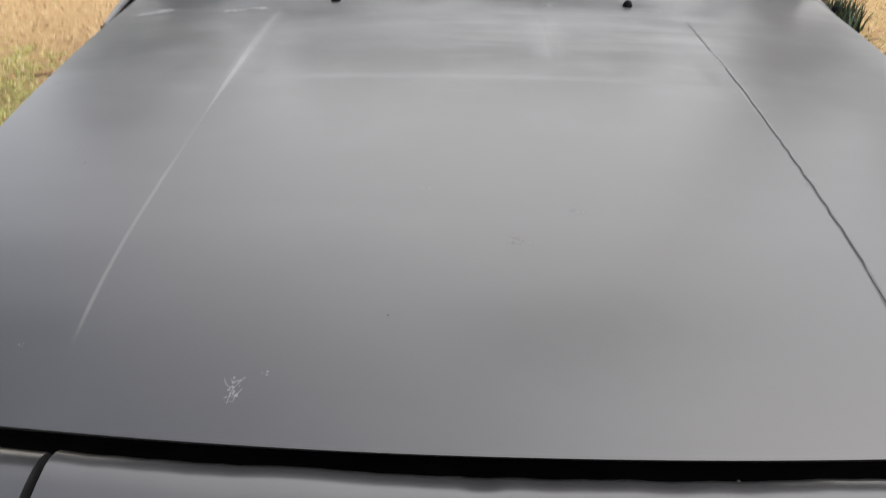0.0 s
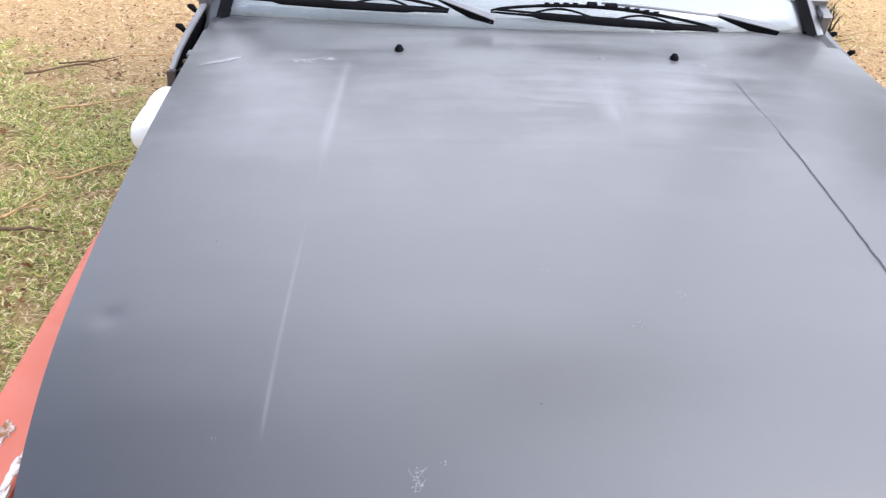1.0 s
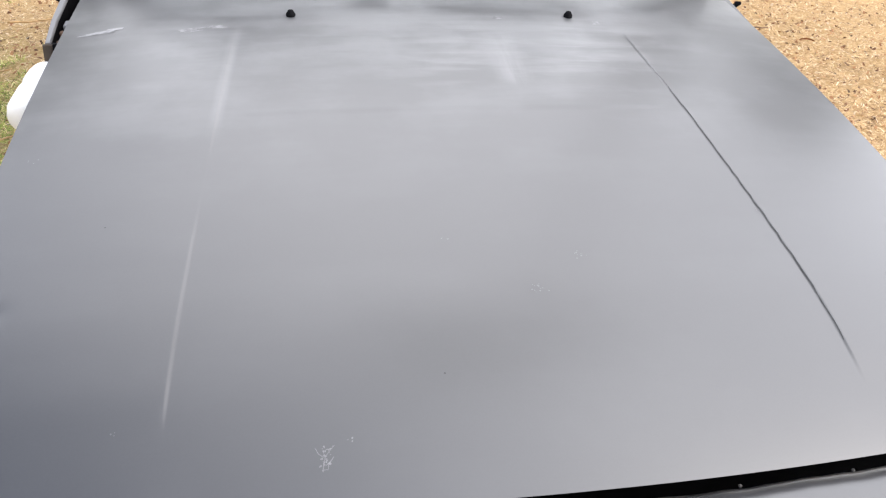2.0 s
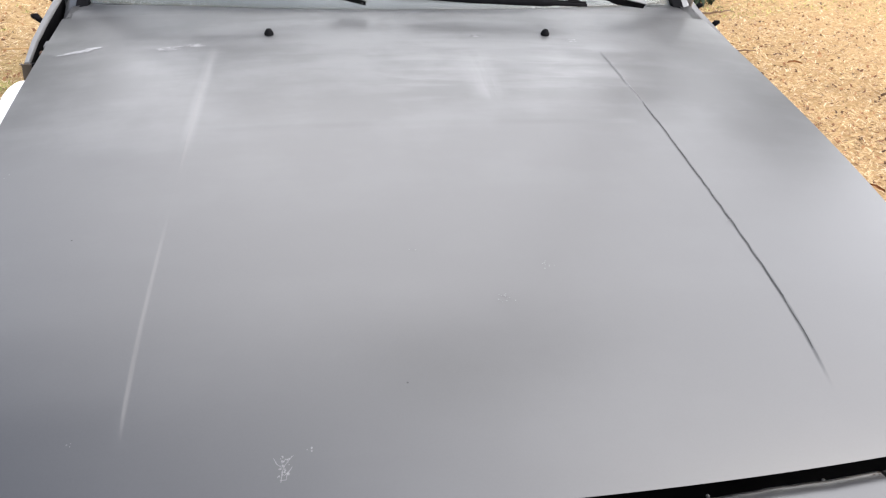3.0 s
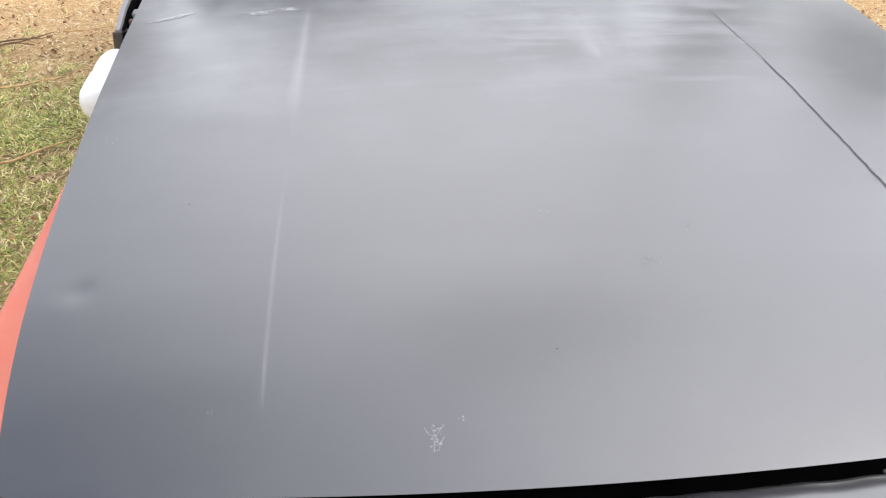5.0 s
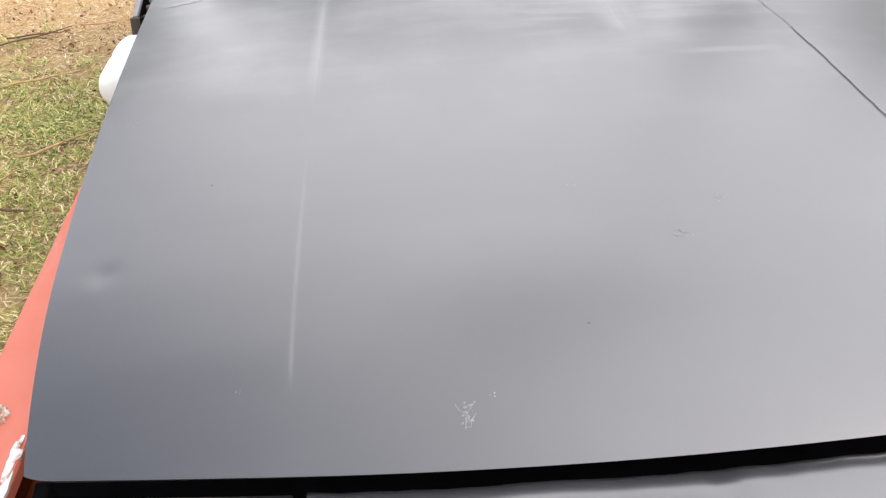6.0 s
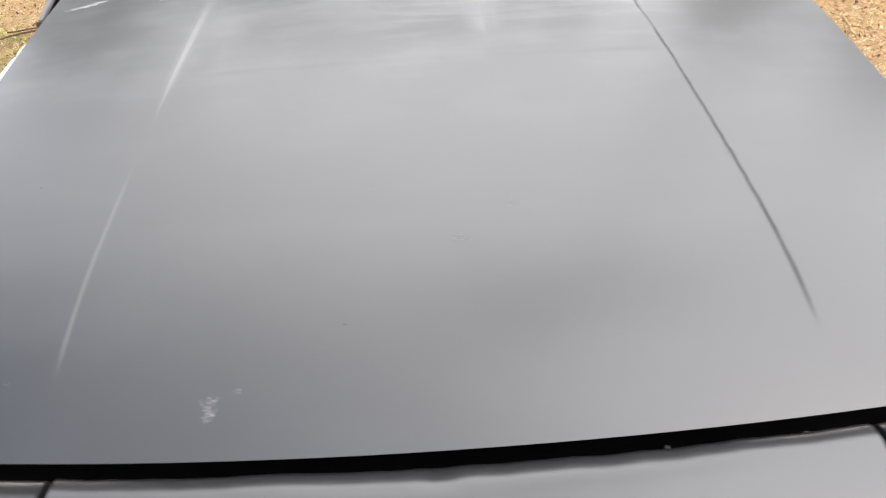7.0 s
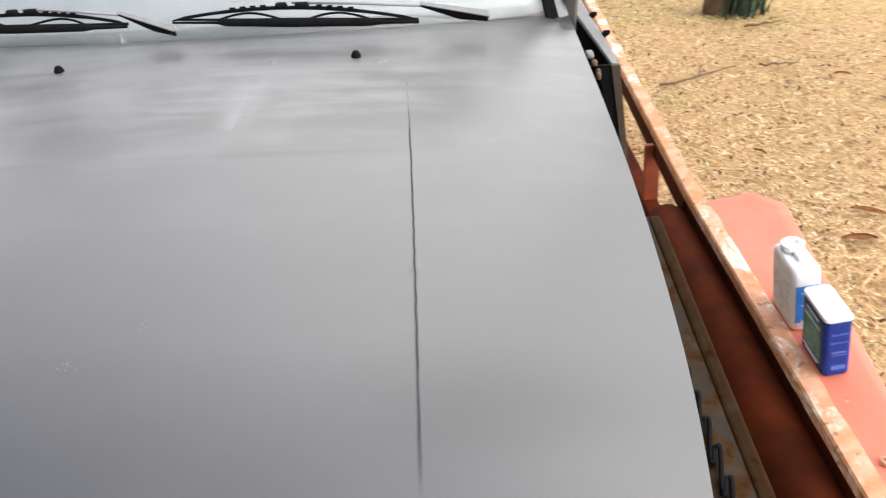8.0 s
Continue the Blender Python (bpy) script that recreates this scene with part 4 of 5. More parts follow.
def build_body(car):
    """Inner wings, bulkhead and the cabin behind the screen."""
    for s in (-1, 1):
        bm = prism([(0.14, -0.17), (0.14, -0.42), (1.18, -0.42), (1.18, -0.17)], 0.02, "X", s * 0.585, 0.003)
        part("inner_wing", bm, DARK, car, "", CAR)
        outer, ya, yb = (0.716, 0.13, 0.72) if s > 0 else (0.715, 0.86, 1.06)
        bm = box((outer - 0.575, yb - ya, 0.012), (s * (outer + 0.575) / 2, (ya + yb) / 2, -0.156), 0.002, 1)
        lg = part("wing_ledge", bm, LEDGE, car, "rust-stained inner wing ledge, darkened for shade under the bonnet", CAR)
        if s > 0:
            px, py, pts = 0.671, 0.425, []
            for k in range(28):
                dx, dy = ((0.006, 0.020), (0.007, 0.002), (-0.015, -0.058), (0.0025, -0.002))[k % 4]
                for v in (0.12, 0.3, 0.7, 0.88):
                    pts.append((px + dx * v, py + dy * v, -0.145 + 0.004 * noise.noise(Vector((px * 40, py * 40, v)))))
                px, py = px + dx, py + dy
            part("loose_cable", tube(pts, 0.0027, 6), RUBBER, lg, "black cable bent to and fro in tight loops", CAR, True)
            part("ledge_lip", box((0.020, yb - ya, 0.022), (0.715, (ya + yb) / 2, -0.158), 0.006, 3), RUST, lg, "rusty lip, darkened for shade", CAR)
    part("bulkhead", box((1.22, 0.02, 0.36), (0, 1.24, -0.28), 0.003), DARK, car, "", CAR)
    part("engine_tray", box((1.15, 1.0, 0.02), (0, 0.66, -0.44), 0.003), DARK, car, "", CAR)
    side = [(1.33, -0.46), (1.30, -0.02), (1.42, 0.0), (2.75, -0.02), (3.0, -0.14), (3.02, -0.50), (2.7, -0.62), (1.5, -0.58)]
    for s in (-1, 1):
        part("body_side", prism(side, 0.03, "X", s * 0.672, 0.006), PRIMER, car, "charcoal primer body side", CAR)
        part("side_window", prism([(1.42, 0.02), (1.86, 0.36), (2.45, 0.37), (2.78, 0.02)], 0.006, "X", s * 0.64), GLASS, car, "", CAR)
        part("roof_rail", tube([(s * 0.515, 1.83, 0.395), (s * 0.52, 2.1, 0.43), (s * 0.52, 2.5, 0.42), (s * 0.66, 2.98, -0.10)], 0.024, 8), PRIMER, car, "", CAR, True)
        part("waist_panel", prism([(s * 0.58, 1.34), (s * 0.686, 1.34), (s * 0.686, 2.95), (s * 0.58, 2.95)], 0.02, "Z", -0.01, 0.004), PRIMER, car, "", CAR)
    roof = [(-0.52, 1.82), (0.52, 1.82), (0.53, 2.15), (0.52, 2.5), (-0.52, 2.5), (-0.53, 2.15)]
    part("roof", prism(roof, 0.03, "Z", 0.415, 0.01), PRIMER, car, "", CAR)
    part("tail_gate", prism([(2.48, 0.42), (2.5, 0.43), (3.02, -0.10), (3.0, -0.12)], 1.1, "X", 0.0), PRIMER, car, "", CAR)
    part("tail_panel", box((1.33, 0.03, 0.42), (0, 3.0, -0.32), 0.01), PRIMER, car, "", CAR)
    part("cabin_floor", box((1.30, 1.75, 0.02), (0, 2.15, -0.5), 0.003), DARK, car, "", CAR)
    part("dashboard", box((1.18, 0.3, 0.16), (0, 1.36, -0.13), 0.04, 3), DARK, car, "", CAR)


def build_car():
    car = thing("car", "old low car in charcoal primer with its front wings off", "car", (0, 1.2, 0))
    car.location = (0, 0, 0)
    hood = build_hood(car)
    build_marks(hood)
    build_jets(car)
    build_nose(car)
    build_screen(car)
    build_wiper(car, (0.494, 1.150, -0.002), (0.375, 1.172, 0.020), (0.14, 1.186, 0.030), (-0.081, 1.168, 0.017), (0.372, 1.143, 0.003))
    build_wiper(car, (-0.079, 1.152, 0.002), (-0.185, 1.190, 0.028), (-0.36, 1.20, 0.040), (-0.585, 1.185, 0.022), (-0.165, 1.165, 0.016))
    for s in (-1, 1):
        build_stub(car, s)
    build_body(car)
    for wx in (-0.598, 0.598):
        build_wheel(car, (wx, 0.42, 0.287))
        build_wheel(car, (wx, 2.72, 0.287))


# ---- the low side platforms ----
def build_platform(s, rim_in, out0, out1, taper, y0, y1, tilt, rail_to, rim_mat, label):
    """A coral-painted plate with a worn inner rim, an oxide-brown inner wall and, behind, an open rail on posts."""
    p = thing("side_platform", label, "platform")
    z = 0.268
    rim = 0.036 if s > 0 else 0.029

    yw = y1 + 0.06

    def splay(y):
        return 0.03 * max(0.0, y - yw)

    def plate_z(x):
        return z + (abs(x) - rim_in) * math.tan(radians(tilt))

    # plate with a rounded rear outer corner
    n = 26
    verts, faces = [], []
    for j in range(n):
        v = j / (n - 1)
        y = y0 + (y1 - y0) * v
        wide = max(out0, out1 - taper * (y1 - y))
        back = max(0.0, (y - (y1 - 0.06)) / 0.06)
        wide -= 0.06 * (1 - math.sqrt(max(0.0, 1 - back * back)))
        for i in range(7):
            x = rim_in + rim * 0.9 + (wide - rim_in - rim * 0.9) * i / 6
            verts.append((s * x, y, plate_z(x) + 0.002 * noise.noise(Vector((x * 9, y * 6, s)))))
        verts.append((s * (wide + 0.008), y, plate_z(wide) - 0.010))
        verts.append((s * (wide + 0.010), y, plate_z(wide) - 0.10))
    for j in range(n - 1):
        for i in range(8):
            a = j * 9 + i
            faces.append((a, a + 1, a + 10, a + 9))
    e = (n - 1) * 9
    b = len(verts)
    verts += [(s * (rim_in + rim), y1 + 0.004, z - 0.06), (s * (out1 - 0.05), y1 + 0.004, z - 0.06)]
    faces.append((e, e + 6, b + 1, b))
    sheet("top_plate", verts, faces, CORAL, p, "coral-red painted steel top")
    # worn rim
    verts, faces = [], []
    m = 90
    for j in range(m):
        y = y0 + (rail_to - y0) * j / (m - 1)
        w = rim + (0.012 if y > y1 else 0.005) * noise.noise(Vector((y * 14, s, 0)))
        h = 0.003 * noise.noise(Vector((y * 17, s, 5)))
        for a, c in ((0.0, -0.022), (0.0, -0.002), (0.003, 0.003), (w * 0.5, 0.003 + w * 0.5 * math.tan(radians(tilt))), (w, 0.002 + w * math.tan(radians(tilt))), (w + 0.002, -0.02)):
            verts.append((s * (rim_in + a + splay(y)), y, z + c + h))
    for j in range(m - 1):
        for i in range(5):
            a = j * 6 + i
            faces.append((a, a + 1, a + 7, a + 6))
    sheet("worn_rim", verts, faces, rim_mat, p, "rusted rim with flaking white and coral paint", None, False)
    # inner wall: a rolled channel
    prof = [(0.004, -0.004), (0.003, -0.06), (0.004, -0.12), (0.004, -0.22), (0.02, -0.22), (0.02, -0.004)]
    verts, faces = [], []
    m = 24
    for j in range(m):
        y = y0 + (yw - y0) * j / (m - 1)
        back = max(0.0, (y - (yw - 0.07)) / 0.07)
        drop = 0.0 if back == 0 else 0.045 * (1 - math.sqrt(max(0.0, 1 - back * back)))
        for a, c in prof:
            verts.append((s * (rim_in + a), y, z + c - (drop if -0.16 < c < -0.04 else 0)))
    k = len(prof)
    for j in range(m - 1):
        for i in range(k - 1):
            a = j * k + i
            faces.append((a, a + 1, a + k + 1, a + k))
    faces += [tuple(range(k)), tuple((m - 1) * k + i for i in range(k - 1, -1, -1))]
    # shade on the car-facing side comes from BROWN's dark colour
    wall = sheet("inner_wall", verts, faces, BROWN, p, "red-oxide inner wall, its shade put into the colour", None, False)
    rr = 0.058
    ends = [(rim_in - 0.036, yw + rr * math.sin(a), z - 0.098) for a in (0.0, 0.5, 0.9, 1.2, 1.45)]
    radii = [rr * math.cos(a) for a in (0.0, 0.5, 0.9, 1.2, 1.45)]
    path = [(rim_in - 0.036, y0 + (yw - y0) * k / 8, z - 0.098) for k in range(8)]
    part("rolled_edge", tube([(s * a, b, c) for a, b, c in path + ends], [rr] * 8 + radii, 20), BROWN, wall, "rounded red-oxide roll in the shaded colour", EYE4, True)
    # open rail behind
    verts, faces = [], []
    for k in range(13):
        y = yw + (rail_to - yw) * k / 12
        x = rim_in + splay(y)
        verts += [(s * (x + a), y, z + c) for a, c in ((0.002, -0.020), (-0.003, -0.024), (-0.003, -0.068), (0.002, -0.072), (0.014, -0.068), (0.014, -0.020))]
    faces = [(k * 6 + i, k * 6 + (i + 1) % 6, (k + 1) * 6 + (i + 1) % 6, (k + 1) * 6 + i) for k in range(12) for i in range(6)]
    faces += [tuple(range(6)), tuple(77 - i for i in range(6))]
    sheet("rail", verts, faces, BROWN, p, "red-oxide flat rail in the shaded colour", None, False)
    for y in (1.83, 2.50, rail_to - 0.1):
        if y < rail_to:
            part("post", box((0.046, 0.016, 0.235), (0, 0, -0.118), 0.003), OXIDE, p, "red-oxide flat post", Matrix.Translation((s * (rim_in - 0.006 + splay(y)), y, z - 0.03)) @ Matrix.Rotation(radians(-3 * s), 4, "Y"))
    part("foot_rail", box((0.05, rail_to - y0, 0.05), (s * (rim_in + 0.012), (rail_to + y0) / 2, 0.028), 0.006), BROWN, p)
    for y in (y0 + 0.1, (y0 + y1) / 2, y1 - 0.1):
        part("leg", box((0.03, 0.03, 0.25), (s * (out0 - 0.02), y, 0.125), 0.004), BROWN, p)
    return p, plate_z


def build_patch(platform, x, y, w, h, top, seed):
    """Paint knocked off down to pale primer and rust."""
    rng = random.Random(seed)
    bm = bmesh.new()
    ring = []
    for k in range(22):
        a = math.tau * k / 22
        q = rng.uniform(0.55, 1.1)
        px, py = x + math.cos(a) * w * q, y + math.sin(a) * h * q
        ring.append(bm.verts.new((px, py, top(px) + 0.0052)))
    low = [bm.verts.new((v.co.x, v.co.y, v.co.z - 0.006)) for v in ring]
    bm.faces.new(ring)
    for k in range(22):
        bm.faces.new((ring[k], low[k], low[(k + 1) % 22], ring[(k + 1) % 22]))
    part("bare_patch", bm, FLAKED, platform, "flaked patch of white primer and rust")


def build_tin(at, tilt):
    """A flat-sided tin of thinner with a white top."""
    t = thing("solvent_tin", "blue flat-sided solvent tin with a white top", "tin")
    w, l, h = 0.047, 0.097, 0.122
    m = Matrix.Translation(at) @ Matrix.Rotation(radians(tilt), 4, "Y")
    o = rounded(w, l, 0.010)
    part("body", stack([(0, [(x * 0.96, y * 0.98) for x, y in o]), (0.003, o), (h - 0.004, o), (h, [(x * 0.97, y * 0.985) for x, y in o])]), BLUE_TIN, t, "deep blue printed tin", m)
    part("top", stack([(h - 0.002, [(x * 1.03, y * 1.02) for x, y in o]), (h + 0.003, [(x * 1.03, y * 1.02) for x, y in o]), (h + 0.005, [(x * 0.98, y * 0.99) for x, y in o])]), WHITE_CAP, t, "white top", m)
    part("front_label", box((0.0008, 0.072, 0.075), (-w / 2 - 0.0002, 0.004, 0.062), 0.0), GREEN_LABEL, t, "dark green picture panel", m)
    for z, l2 in ((0.106, 0.05), (0.090, 0.06), (0.018, 0.066), (0.012, 0.05)):
        part("print_bar", box((0.0008, l2, 0.004), (-w / 2 - 0.0008, 0.002, z), 0.0), GREY_PRINT, t, "", m)
    for z, w2, h2 in ((0.092, 0.028, 0.002), (0.074, 0.030, 0.0016), (0.052, 0.024, 0.004), (0.046, 0.026, 0.0016), (0.018, 0.024, 0.010)):
        part("print_bar", box((w2, 0.0008, h2), (0.002, -l / 2 - 0.0003, z), 0.0), BLUE_PRINT, t, "", m)


def build_bottle(at, tilt):
    """A flat white bottle with a corner neck and a blue side label."""
    t = thing("white_bottle", "flat white plastic bottle with a blue label", "bottle")
    w, l, h = 0.052, 0.108, 0.138
    m = Matrix.Translation(at) @ Matrix.Rotation(radians(tilt), 4, "Y")
    o = rounded(w, l, 0.012)

    def sc(k, j=None):
        return [(x * k, y * (j or k)) for x, y in o]

    part("body", stack([(0, sc(0.94)), (0.004, o), (h - 0.014, o), (h - 0.005, sc(0.95, 0.97)), (h, sc(0.80, 0.88))]), WHITE_PLASTIC, t, "", m, True)
    part("neck", lathe([(0.019, 0), (0.019, 0.004), (0.017, 0.005), (0.017, 0.008)], 20), WHITE_PLASTIC, t, "", m @ Matrix.Translation((0, 0.022, h - 0.002)), True)
    part("cap", lathe([(0.021, 0), (0.0215, 0.003), (0.0215, 0.011), (0.019, 0.013), (0.012, 0.013), (0.011, 0.008), (0.0, 0.007)], 24), WHITE_CAP, t, "white screw cap with a hollow top", m @ Matrix.Translation((0, 0.022, h + 0.002)), True)
    part("handle_rim", box((0.014, 0.03, 0.014), (0, -0.012, h + 0.002), 0.005, 3), WHITE_PLASTIC, t, "", m, True)
    part("side_label", box((w - 0.010, 0.0008, 0.084), (0.0, -l / 2 - 0.0002, 0.062), 0.0), BLUE_LABEL, t, "blue wrap label", m)
    part("front_label", box((0.0008, l - 0.026, 0.088), (-w / 2 - 0.0002, 0, 0.060), 0.0), PALE_LABEL, t, "pale grey label", m)
    for z in (0.094, 0.082, 0.064, 0.050, 0.038):
        part("print_bar", box((0.0008, l - 0.044, 0.003), (-w / 2 - 0.0008, 0.0, z), 0.0), GREY_PRINT, t, "", m)
    for z in (0.088, 0.060):
        part("print_bar", box((0.026, 0.0008, 0.0016), (0.002, -l / 2 - 0.0009, z), 0.0), GREY_PRINT, t, "", m)
    part("barcode", box((0.024, 0.0008, 0.012), (0.002, -l / 2 - 0.0004, 0.018), 0.0), GREY_PRINT, t, "", m)


def build_lying_bottle():
    """White bottle lying on the inner wing beside the bonnet."""
    t = thing("lying_bottle", "white plastic bottle lying beside the bonnet edge", "bottle")
    prof = [(0.0, 0.0), (0.024, 0.001), (0.033, 0.008), (0.037, 0.022), (0.037, 0.070), (0.034, 0.080), (0.034, 0.092), (0.037, 0.102), (0.036, 0.125), (0.033, 0.140), (0.026, 0.150), (0.017, 0.154)]
    m = CAR @ Matrix.Translation((-0.690, 0.866, -0.112)) @ Matrix.Rotation(radians(-90), 4, "X") @ Matrix.Rotation(radians(3), 4, "Y")
    part("body", lathe(prof, 32), WHITE_PLASTIC, t, "", m, True)
    part("cap", lathe([(0.018, 0.152), (0.019, 0.154), (0.019, 0.172), (0.016, 0.175), (0, 0.175)], 20), WHITE_CAP, t, "", m, True)


def build_nut(at):
    bm = lathe([(0.010, 0), (0.010, 0.006), (0.006, 0.008), (0.006, 0.0)], 6)
    ob = part("steel_nut", bm, CORAL_RIM, None, "", Matrix.Translation(at))
    tagged(ob, "small rusty steel nut lying on the coral plate", "nut")


# ---- things on the lawn ----
def build_stick(a, b, r, mat, seed, fork=False):
    rng = random.Random(seed)
    A, B = Vector((*a, 0.012)), Vector((*b, 0.012))
    pts = []
    for k in range(7):
        q = A.lerp(B, k / 6)
        d = (B - A).normalized()
        q += Vector((-d.y, d.x, 0)) * rng.uniform(-0.02, 0.02) * (B - A).length
        q.z += rng.uniform(0, 0.012)
        pts.append(q)
    ob = part("twig", tube(pts, [r * (1 - 0.1 * k) for k in range(7)], 6), mat, None, "", EYE4, True)
    tagged(ob, "dry thin twig lying on the lawn", "twig", "twigs on the lawn")
    if fork:
        q = pts[3]
        d = (B - A).normalized()
        e = q + (d + Vector((-d.y, d.x, 0)) * rng.choice((-1, 1))) * (B - A).length * 0.22
        part("side_shoot", tube([q, q.lerp(e, 0.5) + Vector((0, 0, 0.008)), e], [r * 0.7, r * 0.5, r * 0.3], 5), mat, ob, "", EYE4, True)


def build_twigs():
    P, D = PALE_TWIG, TWIG
    rows = (((1.32, 2.86), (1.70, 3.05), 0.006, D, 1), ((1.73, 2.61), (1.685, 2.40), 0.006, P, 1), ((1.80, 3.05), (1.98, 3.06), 0.006, D, 0), ((1.93, 3.62), (2.15, 3.68), 0.007, D, 0),
            ((-1.46, 1.645), (-1.28, 1.633), 0.006, D, 0), ((-1.53, 1.30), (-1.395, 1.504), 0.005, P, 1), ((-1.40, 1.94), (-1.20, 2.11), 0.005, P, 0), ((-1.80, 3.02), (-1.55, 3.08), 0.004, D, 1), ((-1.52, 3.12), (-1.27, 3.20), 0.004, P, 1),
            ((-1.64, 2.51), (-1.37, 2.64), 0.005, P, 0), ((-1.453, 1.409), (-1.326, 1.20), 0.0045, P, 0), ((-1.391, 1.413), (-1.322, 1.175), 0.0045, P, 1), ((-1.345, 0.90), (-1.195, 1.066), 0.005, P, 1), ((-1.524, 1.628), (-1.387, 1.877), 0.006, P, 1),
            ((-1.206, 0.965), (-1.189, 0.807), 0.005, P, 0), ((-1.42, 1.17), (-1.32, 0.993), 0.0045, P, 0), ((-1.706, 2.072), (-1.704, 1.818), 0.006, P, 0), ((-1.825, 1.954), (-1.729, 1.778), 0.005, P, 0), ((-1.89, 2.876), (-1.553, 3.114), 0.005, D, 1),
            ((-1.65, 1.2), (-1.38, 1.42), 0.004, P, 1), ((-2.1, 2.2), (-1.8, 2.35), 0.005, P, 1), ((1.45, 1.35), (1.6, 1.5), 0.004, P, 0), ((2.3, 2.5), (2.6, 2.65), 0.006, D, 1))
    for k, (a, b, r, mat, f) in enumerate(rows):
        build_stick(a, b, r, mat, k, bool(f))


def build_leaf(x, y, l, turn, seed):
    rng = random.Random(seed)
    bm = bmesh.new()
    n = 6
    rows = []
    for k in range(n + 1):
        v = k / n
        w = l * 0.17 * math.sin(math.pi * min(0.98, v * 0.92 + 0.06)) ** 0.8
        z = 0.008 + 0.005 * math.sin(v * 3) + rng.uniform(0, 0.004)
        rows.append([bm.verts.new((w * q, l * (v - 0.5), z + 0.005 * abs(q))) for q in (-1, 0, 1)])
    for r0, r1 in zip(rows, rows[1:]):
        for i in (0, 1):
            bm.faces.new((r0[i], r0[i + 1], r1[i + 1], r1[i]))
    bmesh.ops.solidify(bm, geom=list(bm.faces), thickness=0.001)
    ob = part("dead_leaf", bm, LEAF_BROWN, None, "", Matrix.Translation((x, y, 0)) @ Matrix.Rotation(radians(turn), 4, "Z"), True)
    tagged(ob, "curled dead brown leaf on the dry lawn", "leaf", "dead leaves")


def build_tree(name, at, height, r, seed, crown_r, leaves, leaf=0.075):
    rng = random.Random(seed)
    t = thing(name, "tree with a grey-brown trunk, seen or added for reflections", "tree", (*at, 0))
    base = Vector((0, 0, -0.05))
    pts = [base + Vector((rng.uniform(-0.03, 0.03) * (k > 0), rng.uniform(-0.03, 0.03) * (k > 0), height * k / 7)) for k in range(8)]
    part("trunk", tube(pts, [r * (1.35 if k == 0 else 1.0 - 0.09 * k) for k in range(8)], 14), BARK, t, "", EYE4, True)
    ends = []
    for k in range(9):
        q = pts[4 + k % 4]
        a = k * 2.4 + rng.uniform(-0.4, 0.4)
        l = crown_r * rng.uniform(0.6, 0.95)
        e = q + Vector((math.cos(a) * l, math.sin(a) * l, crown_r * rng.uniform(0.15, 0.7)))
        m = q.lerp(e, 0.5) + Vector((0, 0, rng.uniform(0, 0.25)))
        part("limb", tube([q, m, e], [r * 0.42, r * 0.28, r * 0.08], 8), BARK, t, "", EYE4, True)
        ends += [e, m]
    nr = np.random.default_rng(seed)
    cent = []
    for e in ends:
        for _ in range(3):
            cent.append([e.x + nr.normal(0, crown_r * 0.2), e.y + nr.normal(0, crown_r * 0.2), e.z + nr.normal(0, crown_r * 0.15)])
    cent = np.array(cent)
    p = cent[nr.integers(0, len(cent), leaves)] + nr.normal(0, crown_r * 0.13, (leaves, 3))
    d = nr.normal(0, 1, (leaves, 3))
    d /= np.linalg.norm(d, axis=1)[:, None]
    s = np.cross(d, nr.normal(0, 1, (leaves, 3)))
    s /= np.linalg.norm(s, axis=1)[:, None]
    l = nr.uniform(0.67, 1.33, leaves)[:, None] * leaf
    v = np.stack([p - d * l, p + s * l * 0.4, p + d * l, p - s * l * 0.4], 1).reshape(-1, 3)
    k = np.arange(leaves) * 4
    sheet("crown", v.tolist(), np.c_[k, k + 1, k + 2, k + 3].tolist(), FOLIAGE, t, "uneven dull green crown with gaps", None, False)
    return t


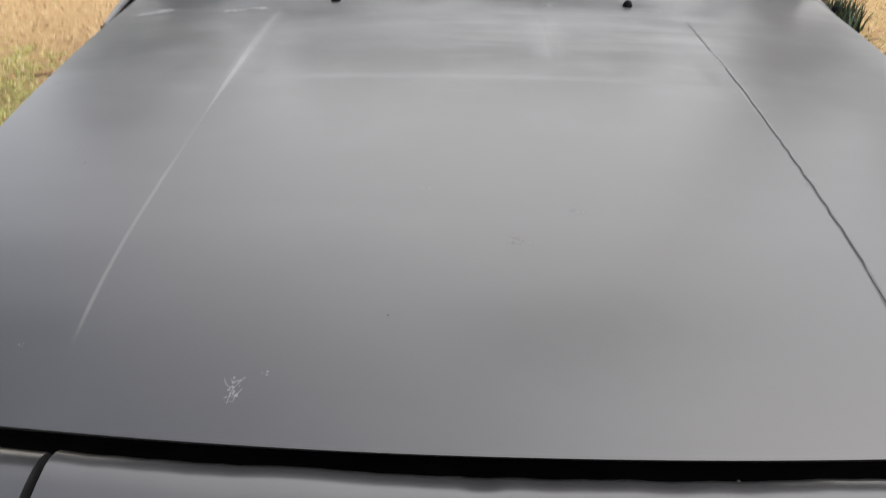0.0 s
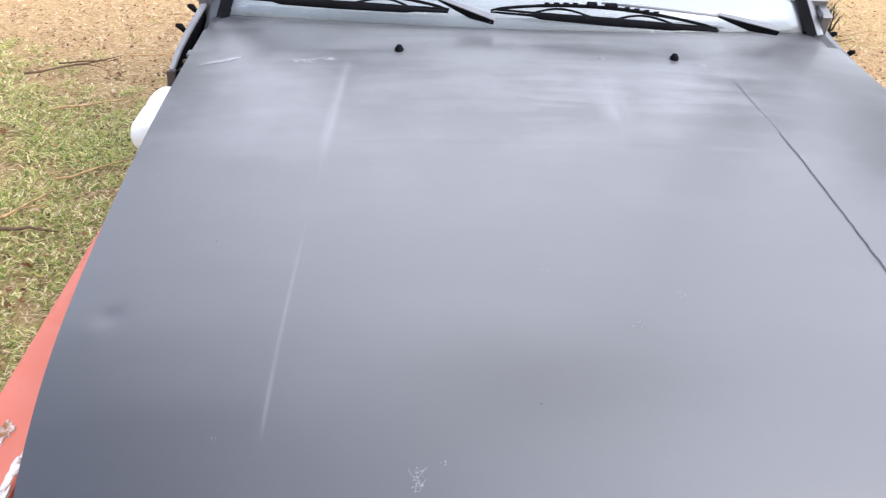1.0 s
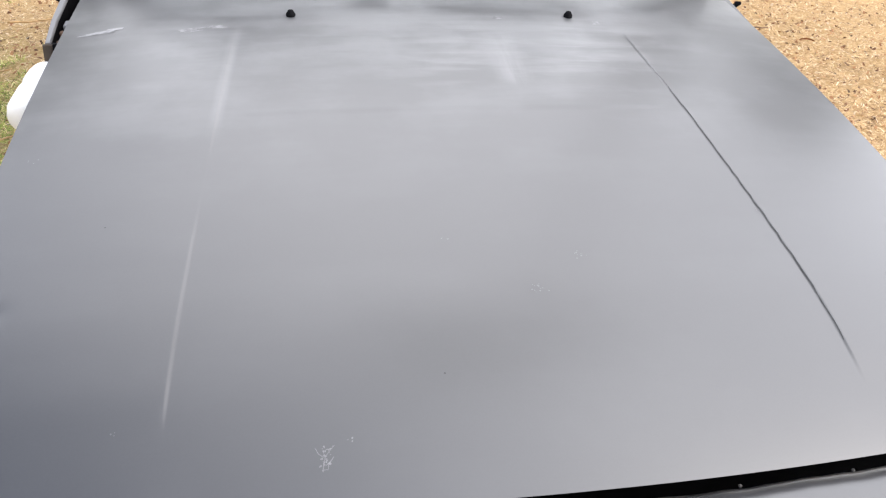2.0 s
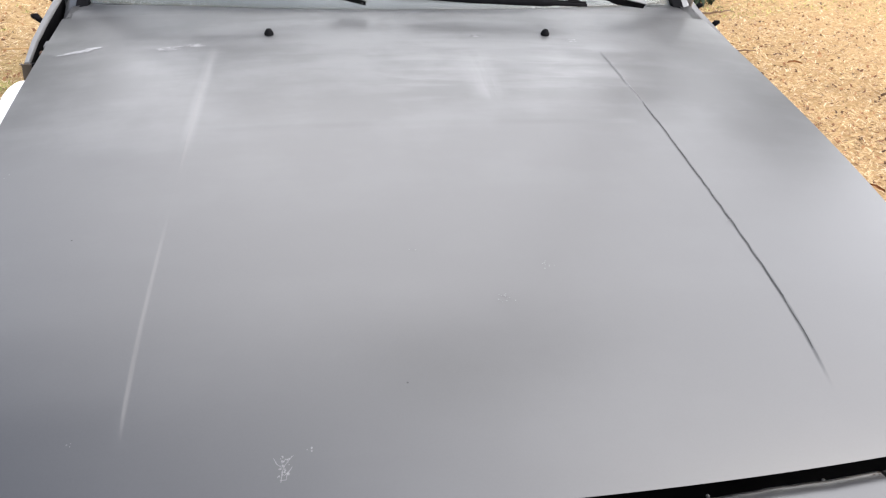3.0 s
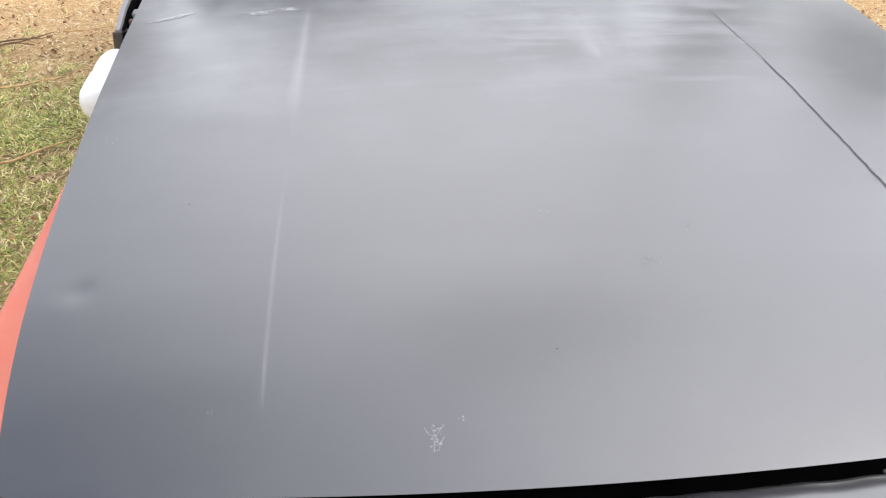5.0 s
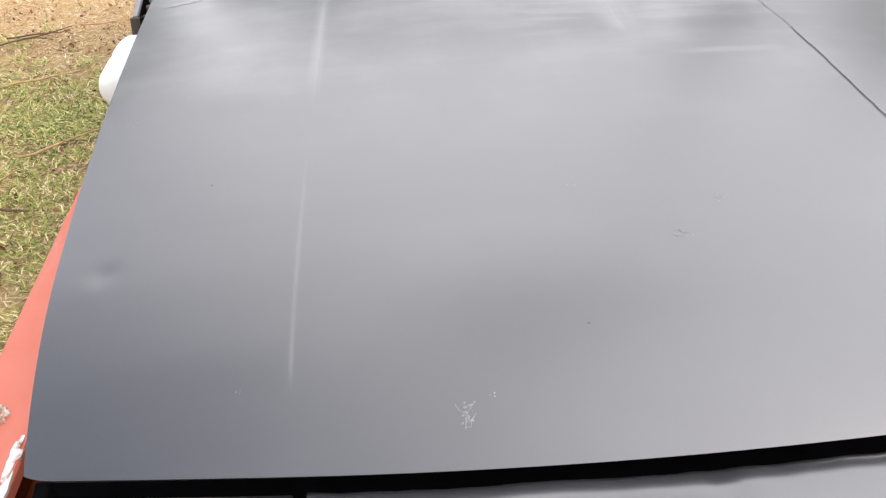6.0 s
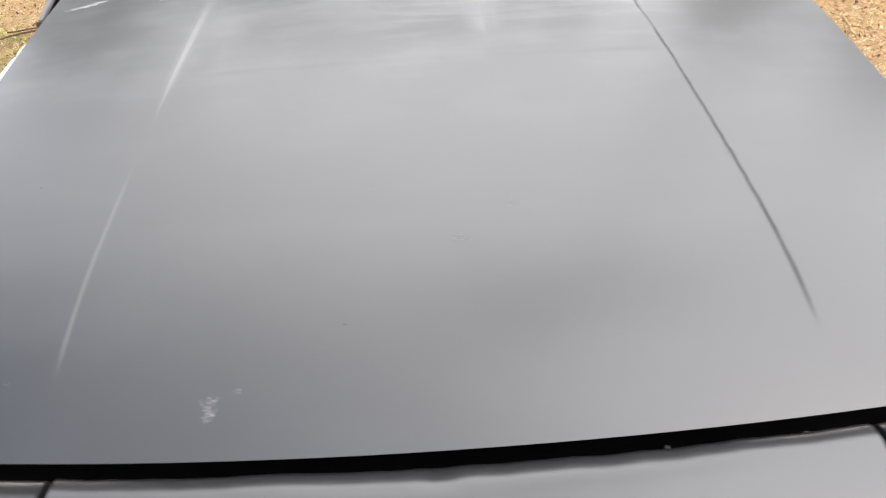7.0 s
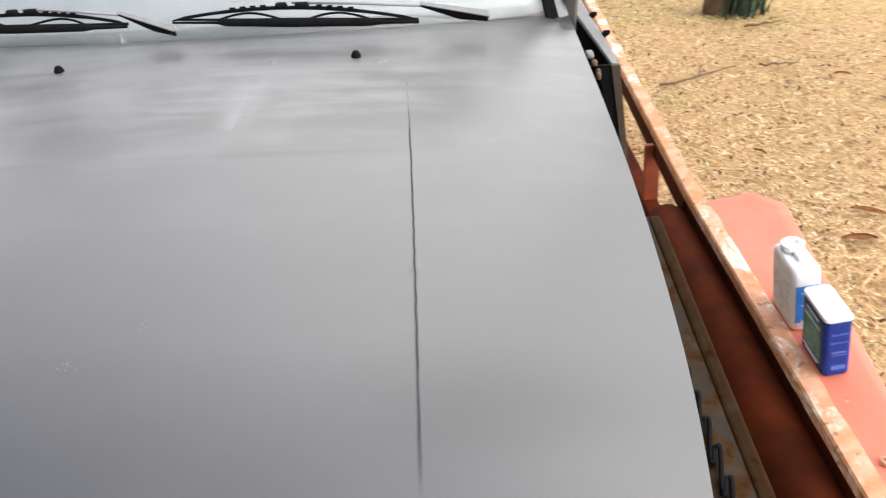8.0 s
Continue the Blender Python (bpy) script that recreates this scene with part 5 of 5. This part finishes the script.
def build_plant(at):
    """A low clump of grey-green strap leaves."""
    nr = np.random.default_rng(8)
    n = 260
    a = nr.uniform(0, math.tau, n)
    ln = nr.uniform(0.10, 0.24, n)
    verts, faces = [], []
    for i in range(n):
        d = np.array([math.cos(a[i]), math.sin(a[i])])
        s = np.array([-d[1], d[0]]) * 0.007
        o = nr.normal(0, 0.06, 2)
        lean = nr.uniform(0.15, 0.8)
        b = len(verts)
        for k in range(4):
            v = k / 3
            c = o + d * ln[i] * lean * v ** 1.5
            z = ln[i] * (v - 0.35 * lean * v * v)
            w = 1 - v * 0.85
            verts += [(*(c - s * w), z), (*(c + s * w), z)]
        faces += [(b + 2 * k, b + 2 * k + 1, b + 2 * k + 3, b + 2 * k + 2) for k in range(3)]
    ob = sheet("garden_plant", verts, faces, PLANT, None, "", Matrix.Translation((*at, 0)))
    tagged(ob, "low clump of grey-green strap leaves by the trunk", "plant")


# ---- build ----
build_ground()
build_lawn()
build_car()
pz = build_platform(1, 1.010, 1.095, 1.212, 0.108, -0.45, 1.410, 9.0, 3.60, CORAL_RIM, "coral-painted steel platform with a rusted rim and brown inner wall")[1]
left_platform, lz = build_platform(-1, 0.862, 0.965, 0.976, 0.015, -0.45, 1.440, 6.0, 2.35, CORAL, "narrow coral-painted steel platform with a rusted rim beside the car")
for x, y, w, h, k in ((-0.921, 0.585, 0.016, 0.030, 1), (-0.872, 0.505, 0.010, 0.045, 2), (-0.868, 0.43, 0.008, 0.06, 3)):
    build_patch(left_platform, x, y, w, h, lz, k)
build_tin((1.076, 0.806, pz(1.078) + 0.001), -9)
build_bottle((1.075, 0.940, pz(1.077) + 0.001), -9)
build_lying_bottle()
build_nut((1.066, 0.558, pz(1.066)))
build_twigs()
for k, (x, y, l, a) in enumerate(((1.669, 1.756, 0.10, 60), (1.575, 1.608, 0.10, 85), (1.75, 1.72, 0.06, 20), (2.25, 2.1, 0.07, 120), (1.5, 2.2, 0.05, 40), (2.1, 2.9, 0.07, 75), (-1.5, 2.9, 0.06, 30), (-1.75, 2.3, 0.06, 100), (-1.6, 1.5, 0.05, 10), (-1.3, 1.45, 0.04, 70))):
    build_leaf(x, y, l, a, k)
build_plant((2.01, 3.95))
build_tree("tree", (1.87, 3.93), 15.0, 0.046, 5, 1.6, 3000)
build_tree("tree", (-6.8, 13.9), 6.3, 0.18, 6, 1.75, 52000, 0.15)
build_tree("tree", (6.7, 12.8), 6.0, 0.14, 9, 1.7, 15000, 0.12)
build_tree("tree", (9.6, 11.2), 6.0, 0.14, 12, 1.7, 14000, 0.12)
# unseen tree added to block bright sky reflected in the bonnet's rear corner
build_tree("tree", (3.9, 14.6), 3.3, 0.11, 15, 1.3, 14000, 0.12)
